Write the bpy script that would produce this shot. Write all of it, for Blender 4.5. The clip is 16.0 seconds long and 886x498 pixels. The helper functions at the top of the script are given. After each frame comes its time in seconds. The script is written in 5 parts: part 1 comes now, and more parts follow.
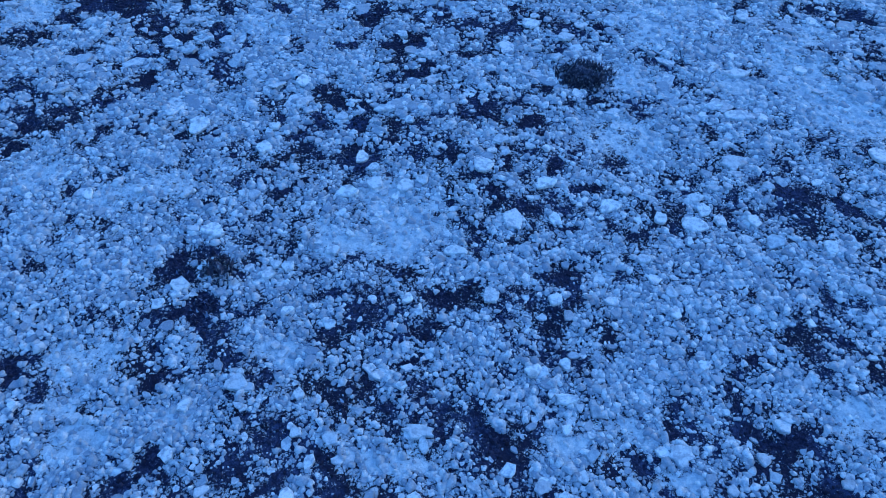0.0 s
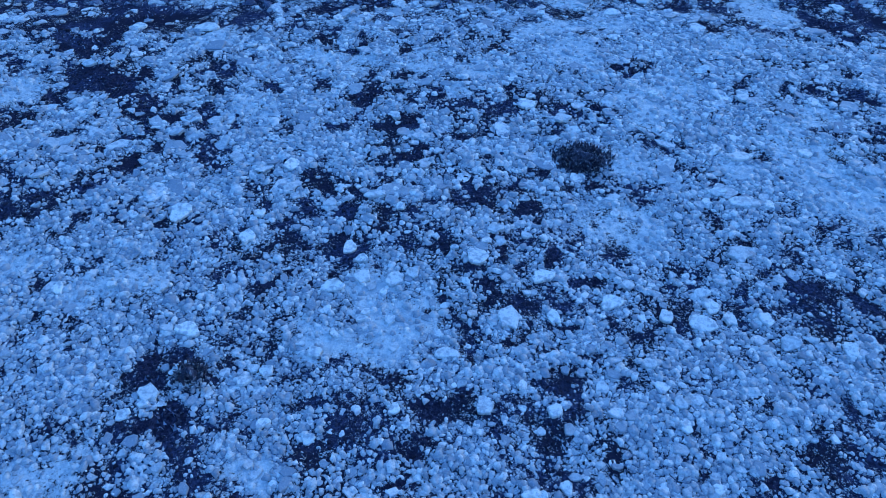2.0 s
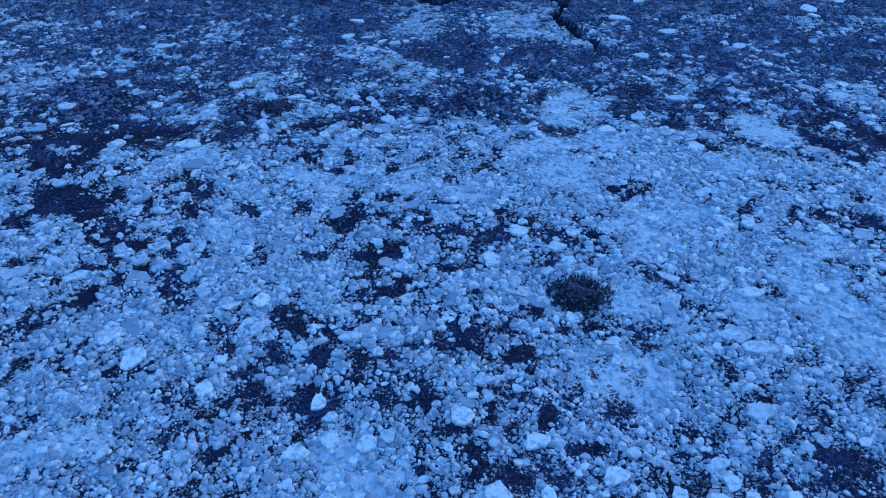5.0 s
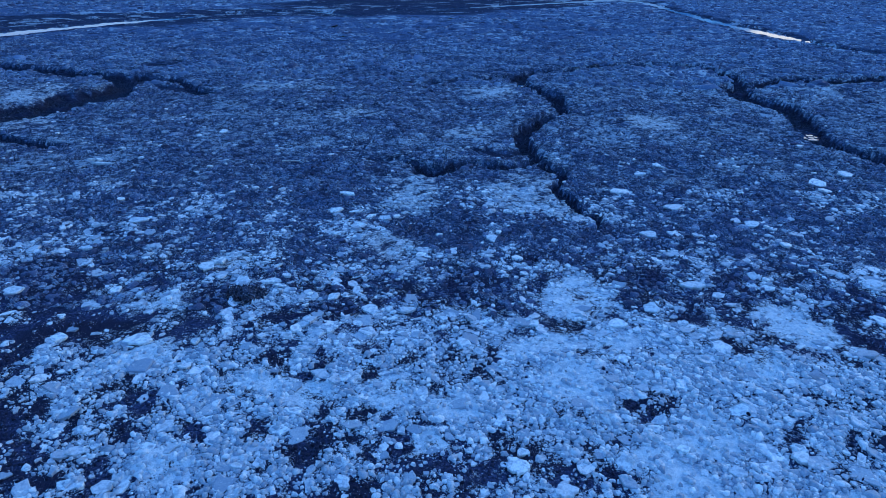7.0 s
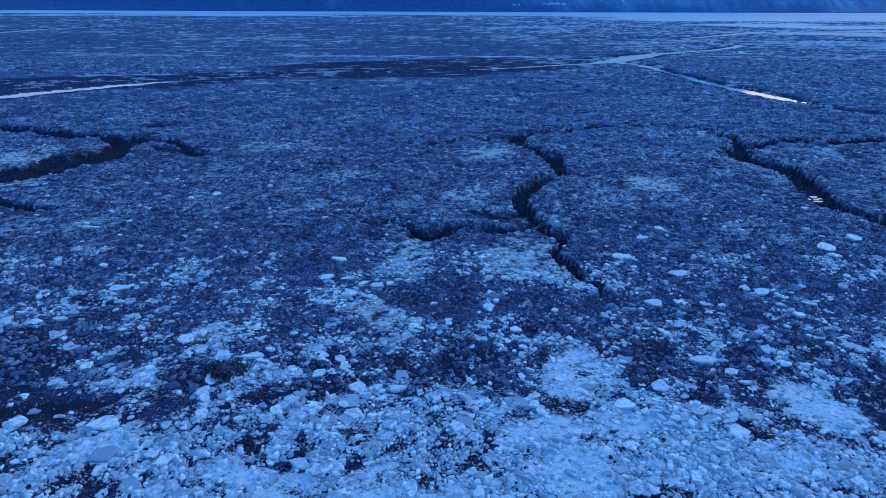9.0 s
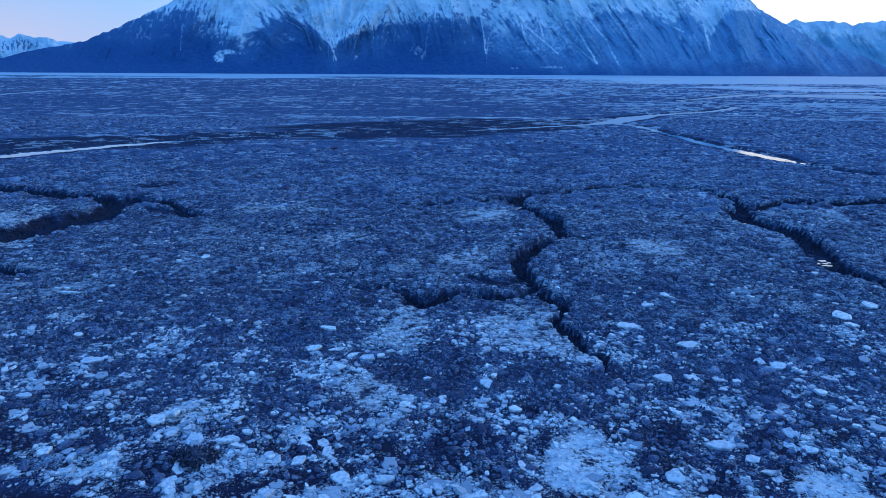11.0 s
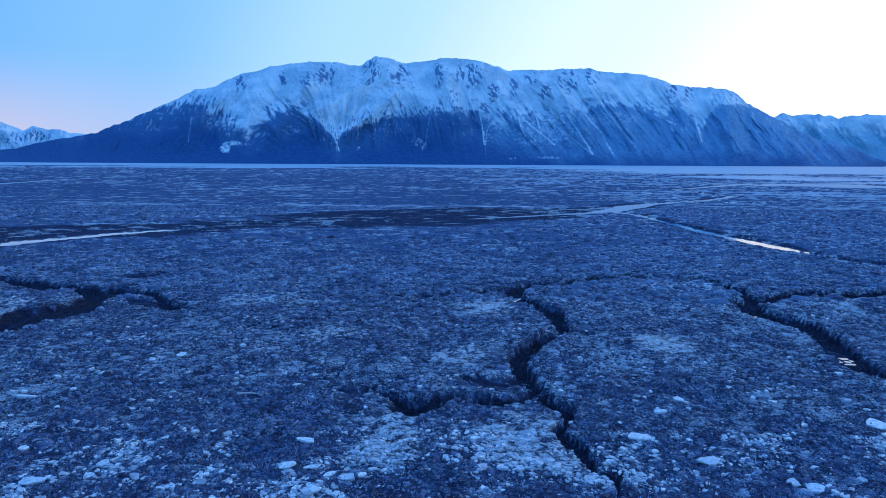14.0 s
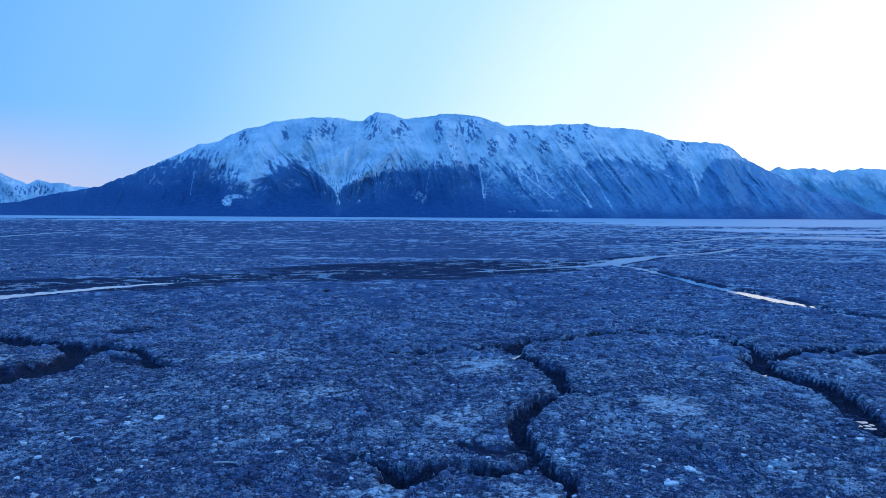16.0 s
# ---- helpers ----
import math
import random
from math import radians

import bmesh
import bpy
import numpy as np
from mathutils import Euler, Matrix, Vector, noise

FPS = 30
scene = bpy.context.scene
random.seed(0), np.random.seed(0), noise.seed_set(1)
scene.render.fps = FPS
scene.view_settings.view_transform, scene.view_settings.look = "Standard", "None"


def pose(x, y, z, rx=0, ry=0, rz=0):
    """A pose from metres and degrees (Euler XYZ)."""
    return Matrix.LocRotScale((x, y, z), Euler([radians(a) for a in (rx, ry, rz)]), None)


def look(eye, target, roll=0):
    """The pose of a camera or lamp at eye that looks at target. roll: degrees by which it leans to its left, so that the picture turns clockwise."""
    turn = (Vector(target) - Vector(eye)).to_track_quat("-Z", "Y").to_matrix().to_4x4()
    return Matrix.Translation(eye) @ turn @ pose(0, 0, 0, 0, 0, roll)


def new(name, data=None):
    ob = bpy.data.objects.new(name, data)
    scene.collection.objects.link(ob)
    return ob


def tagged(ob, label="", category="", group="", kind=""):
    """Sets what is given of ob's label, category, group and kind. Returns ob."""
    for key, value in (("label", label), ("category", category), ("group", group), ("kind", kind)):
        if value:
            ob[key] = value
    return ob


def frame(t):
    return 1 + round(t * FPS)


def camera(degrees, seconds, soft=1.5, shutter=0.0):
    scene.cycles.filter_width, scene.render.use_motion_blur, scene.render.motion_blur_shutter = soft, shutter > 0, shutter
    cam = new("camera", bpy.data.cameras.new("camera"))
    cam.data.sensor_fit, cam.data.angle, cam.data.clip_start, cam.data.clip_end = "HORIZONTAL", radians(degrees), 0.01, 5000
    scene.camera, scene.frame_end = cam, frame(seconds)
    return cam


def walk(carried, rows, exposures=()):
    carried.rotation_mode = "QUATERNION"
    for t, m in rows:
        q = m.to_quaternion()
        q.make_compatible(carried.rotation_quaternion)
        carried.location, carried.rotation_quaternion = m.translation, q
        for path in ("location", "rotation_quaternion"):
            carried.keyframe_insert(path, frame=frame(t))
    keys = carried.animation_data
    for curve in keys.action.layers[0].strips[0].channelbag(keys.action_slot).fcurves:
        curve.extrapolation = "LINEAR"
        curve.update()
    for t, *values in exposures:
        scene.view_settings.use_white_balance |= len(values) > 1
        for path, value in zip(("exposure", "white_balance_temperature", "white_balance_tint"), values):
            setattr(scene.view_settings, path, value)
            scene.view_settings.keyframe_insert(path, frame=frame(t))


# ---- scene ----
cam = camera(68.6, 16.0, soft=0.6)
PATH = [
    (0, (-0.986, -0.562, 18.993), (-1.008, 0.739, 17.474), -0.1),
    (0.5, (-0.924, 0.005, 18.992), (-0.946, 1.337, 17.5), -0.1),
    (1, (-0.808, 0.554, 18.973), (-0.833, 1.917, 17.51), -0.2),
    (1.5, (-0.736, 1.153, 18.982), (-0.762, 2.545, 17.546), -0.1),
    (2, (-0.67, 1.77, 18.988), (-0.695, 3.19, 17.58), -0.1),
    (2.5, (-0.574, 2.362, 18.987), (-0.601, 3.811, 17.608), -0.1),
    (3, (-0.518, 2.938, 18.988), (-0.545, 4.414, 17.638), -0.0),
    (3.2, (-0.497, 3.185, 18.995), (-0.523, 4.669, 17.655), -0.1),
    (4.8, (-0.05, 5.15, 19.03), (-0.08, 6.724, 17.796), 0.0),
    (5.0, (0.0, 5.47, 19.06), (-0.03, 7.059, 17.845), 0.0),
    (5.3, (0.11, 6.982, 19.082), (0.077, 8.635, 17.956), 0.1),
    (5.5, (0.229, 7.896, 19.079), (0.193, 9.586, 18.011), 0.2),
    (5.7, (0.338, 8.921, 19.091), (0.299, 10.645, 18.078), 0.2),
    (5.9, (0.439, 9.833, 19.112), (0.399, 11.592, 18.162), 0.2),
    (6, (0.489, 10.289, 19.122), (0.449, 12.065, 18.204), 0.2),
    (6.1, (0.503, 10.433, 19.112), (0.463, 12.213, 18.201), 0.2),
    (6.5, (0.561, 11.008, 19.07), (0.521, 12.804, 18.19), 0.2),
    (7, (0.642, 11.63, 19.052), (0.6, 13.445, 18.211), 0.3),
    (7.5, (0.769, 12.19, 19.02), (0.726, 14.023, 18.221), 0.2),
    (8, (0.829, 12.764, 19.005), (0.785, 14.613, 18.244), 0.2),
    (8.5, (0.915, 13.417, 18.992), (0.87, 15.281, 18.27), 0.2),
    (9, (1.018, 13.99, 18.991), (0.971, 15.87, 18.31), 0.2),
    (11.5, (1.418, 17.358, 18.952), (1.368, 19.301, 18.481), 0.3),
    (12, (1.506, 18.027, 18.946), (1.455, 19.98, 18.517), 0.3),
    (12.5, (1.567, 18.708, 18.959), (1.516, 20.669, 18.572), 0.3),
    (13, (1.69, 19.405, 18.959), (1.638, 21.375, 18.616), 0.2),
    (13.5, (1.762, 20.116, 18.924), (1.71, 22.094, 18.628), 0.2),
    (14, (1.857, 20.812, 18.922), (1.805, 22.795, 18.67), 0.3),
    (14.5, (1.921, 21.413, 18.963), (1.869, 23.402, 18.753), 0.3),
    (15, (2.057, 22.127, 18.969), (2.004, 24.119, 18.803), 0.3),
    (15.5, (2.181, 22.884, 18.96), (2.127, 24.88, 18.837), 0.2),
    (16, (2.331, 23.643, 18.916), (2.278, 25.64, 18.825), 0.3),
]
walk(cam, [(t, look(eye, target, roll)) for t, eye, target, roll in PATH])

# ---------------------------------------------------------------- world and light
GLOW = Vector((0.80, 0.60, 0.0)).normalized()     # where the sun went down


def build_world():
    w = bpy.data.worlds.new("dusk_sky")
    w.use_nodes = True
    nt = w.node_tree
    nt.nodes.clear()
    N, L = nt.nodes.new, nt.links.new
    out = N("ShaderNodeOutputWorld")
    sky = N("ShaderNodeTexSky")
    sky.sky_type, sky.sun_disc = "NISHITA", False
    sky.sun_elevation, sky.sun_rotation = radians(14.0), math.atan2(GLOW.x, GLOW.y)
    sky.ozone_density, sky.dust_density = 4.0, 0.4
    b1 = N("ShaderNodeBackground")
    b1.inputs["Strength"].default_value = 0.004
    L(sky.outputs[0], b1.inputs["Color"])
    # dusk gradient: bright towards the set sun, deep blue away from it, a faint rose belt near the horizon
    tc = N("ShaderNodeTexCoord")
    dot = N("ShaderNodeVectorMath"); dot.operation = "DOT_PRODUCT"
    dot.inputs[1].default_value = (GLOW.x, GLOW.y, -0.36)
    L(tc.outputs["Generated"], dot.inputs[0])
    mr = N("ShaderNodeMapRange")
    mr.inputs["From Min"].default_value, mr.inputs["From Max"].default_value = -1, 1
    L(dot.outputs["Value"], mr.inputs["Value"])
    ramp = N("ShaderNodeValToRGB")
    ramp.color_ramp.interpolation = "EASE"
    stops = [(0.0, (0.085, 0.32, 0.74)), (0.40, (0.12, 0.40, 0.88)), (0.56, (0.21, 0.50, 0.94)),
             (0.70, (0.41, 0.70, 1.0)), (0.84, (0.72, 0.90, 1.0)), (0.93, (1.0, 1.0, 1.0)), (1.0, (1.55, 1.72, 1.85))]
    els = ramp.color_ramp.elements
    els[0].position, els[0].color = stops[0][0], (*stops[0][1], 1)
    els[1].position, els[1].color = stops[-1][0], (*stops[-1][1], 1)
    for p, c in stops[1:-1]:
        e = els.new(p)
        e.color = (*c, 1)
    L(mr.outputs[0], ramp.inputs[0])
    sep = N("ShaderNodeSeparateXYZ")
    L(tc.outputs["Generated"], sep.inputs[0])
    belt = N("ShaderNodeMapRange")
    belt.interpolation_type = "SMOOTHSTEP"
    belt.inputs["From Min"].default_value, belt.inputs["From Max"].default_value = 0.02, 0.16
    belt.inputs["To Min"].default_value, belt.inputs["To Max"].default_value = 1.0, 0.0
    L(sep.outputs["Z"], belt.inputs["Value"])
    dusk = N("ShaderNodeMapRange")
    dusk.inputs["From Min"].default_value, dusk.inputs["From Max"].default_value = 0.38, 0.49
    L(mr.outputs[0], dusk.inputs["Value"])
    away = N("ShaderNodeMapRange")
    away.inputs["From Min"].default_value, away.inputs["From Max"].default_value = 0.70, 0.45
    L(mr.outputs[0], away.inputs["Value"])
    mul = N("ShaderNodeMath"); mul.operation = "MULTIPLY"
    L(belt.outputs[0], mul.inputs[0]); L(away.outputs[0], mul.inputs[1])
    rose = N("ShaderNodeMath"); rose.operation = "MULTIPLY"
    L(mul.outputs[0], rose.inputs[0]); L(dusk.outputs[0], rose.inputs[1])
    mix = N("ShaderNodeMix"); mix.data_type = "RGBA"
    L(rose.outputs[0], mix.inputs["Factor"])
    L(ramp.outputs[0], mix.inputs["A"])
    mix.inputs["B"].default_value = (0.60, 0.55, 0.71, 1)
    # overhead the sky deepens
    high = N("ShaderNodeMapRange")
    high.interpolation_type = "SMOOTHSTEP"
    high.inputs["From Min"].default_value, high.inputs["From Max"].default_value = 0.30, 0.75
    L(sep.outputs["Z"], high.inputs["Value"])
    deep = N("ShaderNodeMix"); deep.data_type = "RGBA"
    L(high.outputs[0], deep.inputs["Factor"])
    L(mix.outputs["Result"], deep.inputs["A"])
    deep.inputs["B"].default_value = (0.135, 0.46, 1.27, 1)
    b2 = N("ShaderNodeBackground")
    b2.inputs["Strength"].default_value = SKY
    L(deep.outputs["Result"], b2.inputs["Color"])
    add = N("ShaderNodeAddShader")
    L(b1.outputs[0], add.inputs[0]); L(b2.outputs[0], add.inputs[1])
    L(add.outputs[0], out.inputs["Surface"])
    scene.world = w


SKY = 1.12
build_world()
sun = new("sun", bpy.data.lights.new("sun", "SUN"))
sun.data.energy, sun.data.angle, sun.data.color = 0.20, radians(20), (0.55, 0.82, 1.0)
sun.matrix_world = look((GLOW.x * 50, GLOW.y * 50, 16), (0, 0, 0))

# ---------------------------------------------------------------- noise on arrays


def hash2(ix, iy, seed):
    h = (ix.astype(np.int64) * 374761393 + iy.astype(np.int64) * 668265263 + seed * 974634777) & 0x7FFFFFFF
    h = ((h ^ (h >> 13)) * 1274126177) & 0x7FFFFFFF
    return ((h ^ (h >> 16)) & 0xFFFF) / 65535.0


def vnoise(x, y, seed=0):
    ix, iy = np.floor(x), np.floor(y)
    fx, fy = x - ix, y - iy
    fx, fy = fx * fx * (3 - 2 * fx), fy * fy * (3 - 2 * fy)
    a, b = hash2(ix, iy, seed), hash2(ix + 1, iy, seed)
    c, d = hash2(ix, iy + 1, seed), hash2(ix + 1, iy + 1, seed)
    return (a * (1 - fx) + b * fx) * (1 - fy) + (c * (1 - fx) + d * fx) * fy


def fbm(x, y, octaves=4, seed=0):
    s, a, t = 0.0, 1.0, 0.0
    for o in range(octaves):
        s = s + a * vnoise(x * 2 ** o, y * 2 ** o, seed + 17 * o)
        t, a = t + a, a * 0.5
    return s / t


def smooth(a, b, x):
    t = np.clip((x - a) / (b - a), 0, 1)
    return t * t * (3 - 2 * t)


def line_distance(X, Y, pts):
    """Distance to a polyline, and the width along it. pts: (x, y, half width)."""
    best, wide = np.full(X.shape, 1e9), np.zeros(X.shape)
    for (x0, y0, w0), (x1, y1, w1) in zip(pts[:-1], pts[1:]):
        dx, dy = x1 - x0, y1 - y0
        u = np.clip(((X - x0) * dx + (Y - y0) * dy) / (dx * dx + dy * dy), 0, 1)
        d = np.hypot(X - x0 - u * dx, Y - y0 - u * dy)
        near = d < best
        best = np.where(near, d, best)
        wide = np.where(near, w0 + u * (w1 - w0), wide)
    return best, wide


# ---------------------------------------------------------------- the plan of the marsh
# tidal creeks: depth, then centre line and half width
MAIN_CREEK = 1.6, [
    (9.9, 119.4, 1.98), (10.8, 113.0, 1.32), (12.4, 110.0, 1.4), (14.0, 106.0, 1.8), (14.5, 101.1, 1.28), (14.2, 94.9, 0.85), (11.8, 92.6, 1.11),
    (10.2, 90.3, 1.29), (8.7, 86.9, 1.4), (7.5, 83.4, 1.1), (7.7, 80.7, 1.1), (8.1, 78.0, 1.0), (8.6, 75.8, 1.08), (8.8, 73.6, 0.75),
    (9.3, 72.6, 0.96), (10.0, 71.2, 1.32), (10.4, 69.9, 0.65), (10.1, 67.9, 0.23),
]
MAIN_CREEK_HEAD = 1.3, [
    (10.1, 67.9, 0.2), (9.2, 66.4, 0.45), (9.5, 65.0, 0.6), (10.2, 63.6, 0.85), (10.4, 62.3, 0.5), (10.4, 60.6, 0.32), (10.6, 59.7, 0.2),
    (11.6, 59.4, 0.6), (11.4, 58.3, 0.3), (11.3, 56.8, 0.15),
]
MAIN_CREEK_SPUR = 0.8, [
    (14.2, 96.2, 0.8), (15.8, 94.4, 0.7), (17.6, 93.6, 0.35),
]
WEST_ARM = 1.5, [
    (8.4, 74.2, 0.6), (7.2, 73.0, 0.8), (5.9, 72.5, 0.96), (4.9, 72.0, 1.19), (4.2, 72.2, 1.09), (3.5, 73.0, 0.62), (2.7, 73.2, 0.52), (1.7, 73.0, 0.51),
    (1.0, 72.9, 0.5), (0.3, 72.4, 0.7), (-0.4, 71.7, 1.0), (-1.1, 71.0, 1.5), (-1.9, 70.9, 1.5), (-2.5, 71.9, 0.8), (-3.2, 72.7, 0.54),
    (-4.0, 73.3, 0.4), (-4.7, 74.0, 0.49), (-5.9, 74.5, 0.47), (-6.9, 74.2, 0.39), (-8.2, 74.5, 0.29),
]
POOL_ARM = 1.3, [
    (-1.5, 71.0, 1.3), (-1.5, 69.4, 1.0), (-1.8, 68.5, 0.4),
]
TERRACE = 0.5, [
    (7.3, 78.2, 0.94), (6.0, 77.0, 1.5), (4.7, 76.6, 1.7), (3.6, 77.0, 1.19), (2.6, 77.8, 0.67),
]
BACK_CREEK = 1.4, [
    (-9.0, 114.8, 0.7), (-6.4, 115.1, 0.9), (-4.3, 115.3, 1.0), (-3.2, 115.6, 2.3), (-2.2, 115.5, 2.6), (-0.8, 116.0, 1.9), (0.4, 118.3, 0.85),
    (2.2, 118.8, 1.17), (4.8, 119.0, 1.9), (6.7, 120.5, 1.1), (8.9, 120.4, 1.92), (10.7, 121.1, 2.03), (13.5, 125.8, 1.29), (15.4, 126.2, 1.9),
    (19.5, 128.4, 2.1), (22.7, 130.2, 1.85), (26.0, 131.9, 1.75), (28.1, 132.6, 1.33), (30.3, 133.3, 1.9), (33.2, 133.2, 2.2), (36.5, 134.0, 2.2),
    (39.3, 133.5, 1.9), (40.8, 132.1, 2.0), (43.2, 132.6, 1.83), (44.9, 128.7, 1.7), (45.2, 125.8, 2.4), (45.8, 123.0, 1.94), (45.4, 119.6, 1.4), (44.1, 113.4, 1.6),
]
EAST_CREEK = 1.4, [
    (43.3, 113.6, 2.6), (45.2, 114.4, 2.6), (47.6, 115.8, 2.0), (50.5, 117.5, 2.0), (54.0, 119.4, 2.7), (56.7, 119.5, 3.3), (58.8, 118.9, 3.3),
    (61.6, 119.1, 3.0), (64.9, 120.2, 2.7), (68.7, 121.1, 2.74), (76.9, 122.5, 2.93), (91.4, 126.0, 3.72), (150, 138, 6.2),
]
SOUTH_CREEK = 1.5, [
    (43.2, 114.2, 2.0), (41.8, 109.2, 2.0), (41.6, 106.0, 2.3), (42.4, 104.0, 2.5), (43.4, 101.9, 2.6), (44.2, 99.4, 2.4), (43.8, 95.3, 1.94),
    (42.7, 90.6, 1.76), (41.6, 86.1, 1.92), (40.7, 82.8, 1.5), (41.0, 81.4, 1.5), (41.5, 79.9, 1.6), (42.4, 78.2, 1.55), (43.1, 75.5, 1.91), (44.3, 70.6, 2.3),
    (52, 60, 1.35),
]
FAR_LEFT_CREEK = 1.5, [
    (-130, 142, 3.6), (-96.3, 131.4, 3.0), (-76.0, 124.7, 2.3), (-73.2, 123.6, 2.3), (-70.4, 123.4, 2.3), (-67.1, 122.2, 2.0), (-64.7, 120.7, 1.6),
    (-62.2, 119.3, 2.3), (-60.7, 119.1, 2.4), (-57.9, 118.5, 1.5), (-55.2, 117.7, 1.6), (-53.2, 116.5, 3.0), (-51.0, 116.1, 3.2), (-48.8, 115.9, 1.9),
]
LEFT_CREEK = 1.5, [
    (-50.6, 114.3, 2.9), (-51.0, 112.2, 2.1), (-50.6, 109.5, 1.9), (-50.1, 105.8, 2.9), (-50.8, 103.1, 4.6), (-51.9, 101.0, 4.8), (-52.0, 99.0, 4.0),
    (-52.4, 97.0, 3.2), (-52.8, 95.0, 3.7), (-54.0, 93.4, 3.9), (-56.7, 90.4, 4.2), (-66, 86, 4.6), (-90, 76, 5.0),
]
LEFT_SPUR = 1.0, [
    (-48.2, 115.4, 1.6), (-47.0, 115.7, 1.9), (-45.8, 116.1, 1.9), (-44.2, 115.4, 1.1), (-41.6, 112.1, 0.8), (-39.0, 108.1, 1.1), (-36.9, 105.7, 2.0), (-36.1, 106.4, 1.3),
]
LEFT_FLAT = 0.35, [
    (-44.9, 110.8, 0.94), (-41.9, 107.9, 2.6), (-40.2, 107.5, 3.2), (-38.7, 106.7, 2.0),
]
LEFT_GULLY = 1.1, [
    (-70, 87, 2.2), (-53.8, 82.6, 1.17), (-49.9, 80.7, 1.3), (-47.7, 79.4, 1.3), (-45.8, 78.8, 1.4), (-43.8, 77.9, 1.2), (-41.9, 77.3, 0.7),
]
MUD_SPOTS = 0.4, [
    (-55.6, 130.6, 2.6), (-53.4, 130.3, 3.6), (-52.0, 132.0, 2.4), (-51.6, 135.8, 1.15),
]
SMALL_CUT = 0.28, [
    (11.6, 220, 1.2), (16.4, 204, 1.5), (14.8, 172, 1.2), (14.5, 166, 0.4),
]
SMALL_CUT_WEST = 0.36, [
    (-59, 150, 0.5), (-56, 161, 1.0), (-52.9, 167, 0.6),
]
CREEKS = [MAIN_CREEK, MAIN_CREEK_HEAD, MAIN_CREEK_SPUR, WEST_ARM, POOL_ARM, TERRACE, BACK_CREEK, EAST_CREEK, SOUTH_CREEK, FAR_LEFT_CREEK, LEFT_CREEK,
          LEFT_SPUR, LEFT_FLAT, LEFT_GULLY, MUD_SPOTS, SMALL_CUT, SMALL_CUT_WEST]
# deeper holes where water stands: x, y, radius
HOLES = [(10.0, 118.4, 1.4), (13.1, 95.6, 1.0), (41.4, 107.5, 1.4)]
# the river across the flats: centre line and half width; a mud bar parts its two reaches
RIVER_WEST = [(-330, 60, 12), (-150, 136, 10), (-110, 174, 11), (-103, 186, 10), (-95, 201, 9), (-84, 213, 7), (-80, 217, 3)]
MUD_BAR = [(-118, 196, 14), (-98, 206, 15), (-91, 214, 13), (-81, 227, 16), (-67, 240, 20), (-50, 246, 24), (-21, 260, 30), (0, 279, 28), (22, 292, 23), (48, 310, 16), (62, 318, 8)]
# a last thread of water on the bar
THREAD = [(-82, 218, 3), (-74, 232, 3.5), (-57, 240, 4.5), (-46, 238, 4), (-32, 223, 3)]
RIVER_EAST = [(-30, 246, 3), (-6, 252, 4), (22, 272, 5.5), (58, 298, 8), (70, 314, 10), (84, 338, 14), (100, 360, 8), (144, 398, 6), (177, 441, 6),
              (171, 468, 5), (170, 540, 6), (300, 700, 16)]
SIDE_RIVER = [(66, 312, 6), (74, 285, 5), (74.6, 250, 4.5), (75.8, 213, 5.4), (78.4, 191, 6.0), (80.2, 174, 5.4), (81.2, 167, 2.6), (83, 158, 2.4), (88, 149, 2.6), (112, 120, 4), (170, 80, 5)]

OUTER_RIVER = [(-380, 470, 16), (-401, 583, 15), (-420, 693, 13), (-420, 802, 11), (-412, 880, 8)]


# a low ledge of a creek on which sheets of clear ice lie: x, y, radius, depth
LEDGE = (41.0, 85.8, 2.0, 0.62)


def rise(Y):
    return 0.0085 * np.maximum(Y - 300, 0)


# dark hollows between the ice, and smooth sheets of ice: x, y, radius across, radius along
HOLLOWS_A = [
    (-9.4, 7.0, 0.7, 0.7), (2.2, 7.1, 0.3, 0.2), (9.1, 7.1, 0.8, 0.5), (-8.1, 7.4, 0.5, 0.3), (-6.3, 7.7, 0.7, 0.3),
    (0.6, 8.3, 0.5, 0.5), (10.7, 8.3, 0.3, 0.4), (-3.6, 8.6, 0.5, 0.4), (9.3, 8.6, 0.9, 1.3), (-1.1, 8.9, 1.1, 0.6),
    (6.4, 8.9, 0.3, 0.5), (-6.8, 9.0, 0.7, 0.9), (-5.0, 9.2, 0.7, 0.6), (8.8, 9.2, 0.5, 0.6), (-11.7, 9.4, 0.7, 0.3),
    (-0.8, 9.6, 0.5, 1.0), (0.3, 10.1, 0.7, 0.6), (-9.6, 10.3, 0.5, 0.2), (-2.1, 10.4, 0.9, 0.5), (-14.1, 10.5, 0.5, 0.4),
]
HOLLOWS_B = [
    (6.4, 10.8, 1.3, 0.5), (9.4, 10.8, 0.9, 0.5), (13.5, 10.8, 0.5, 0.4), (6.6, 11.9, 0.5, 0.3), (-2.4, 12.0, 0.8, 0.7),
    (8.2, 12.1, 0.7, 0.3), (-12.3, 12.3, 1.4, 0.7), (2.6, 12.3, 1.2, 0.6), (-9.5, 12.4, 1.2, 0.9), (-4.0, 12.6, 0.8, 0.7),
    (-1.3, 12.7, 1.1, 1.2), (-0.3, 12.7, 0.5, 1.4), (14.0, 12.9, 0.5, 0.4), (-3.5, 13.6, 1.2, 1.0), (-9.8, 14.4, 0.7, 1.3),
    (-15.9, 14.7, 0.8, 0.7), (15.4, 15.3, 0.6, 0.3), (3.6, 15.9, 0.9, 0.9), (-8.4, 16.6, 0.5, 0.7), (11.7, 17.1, 0.9, 0.9),
]
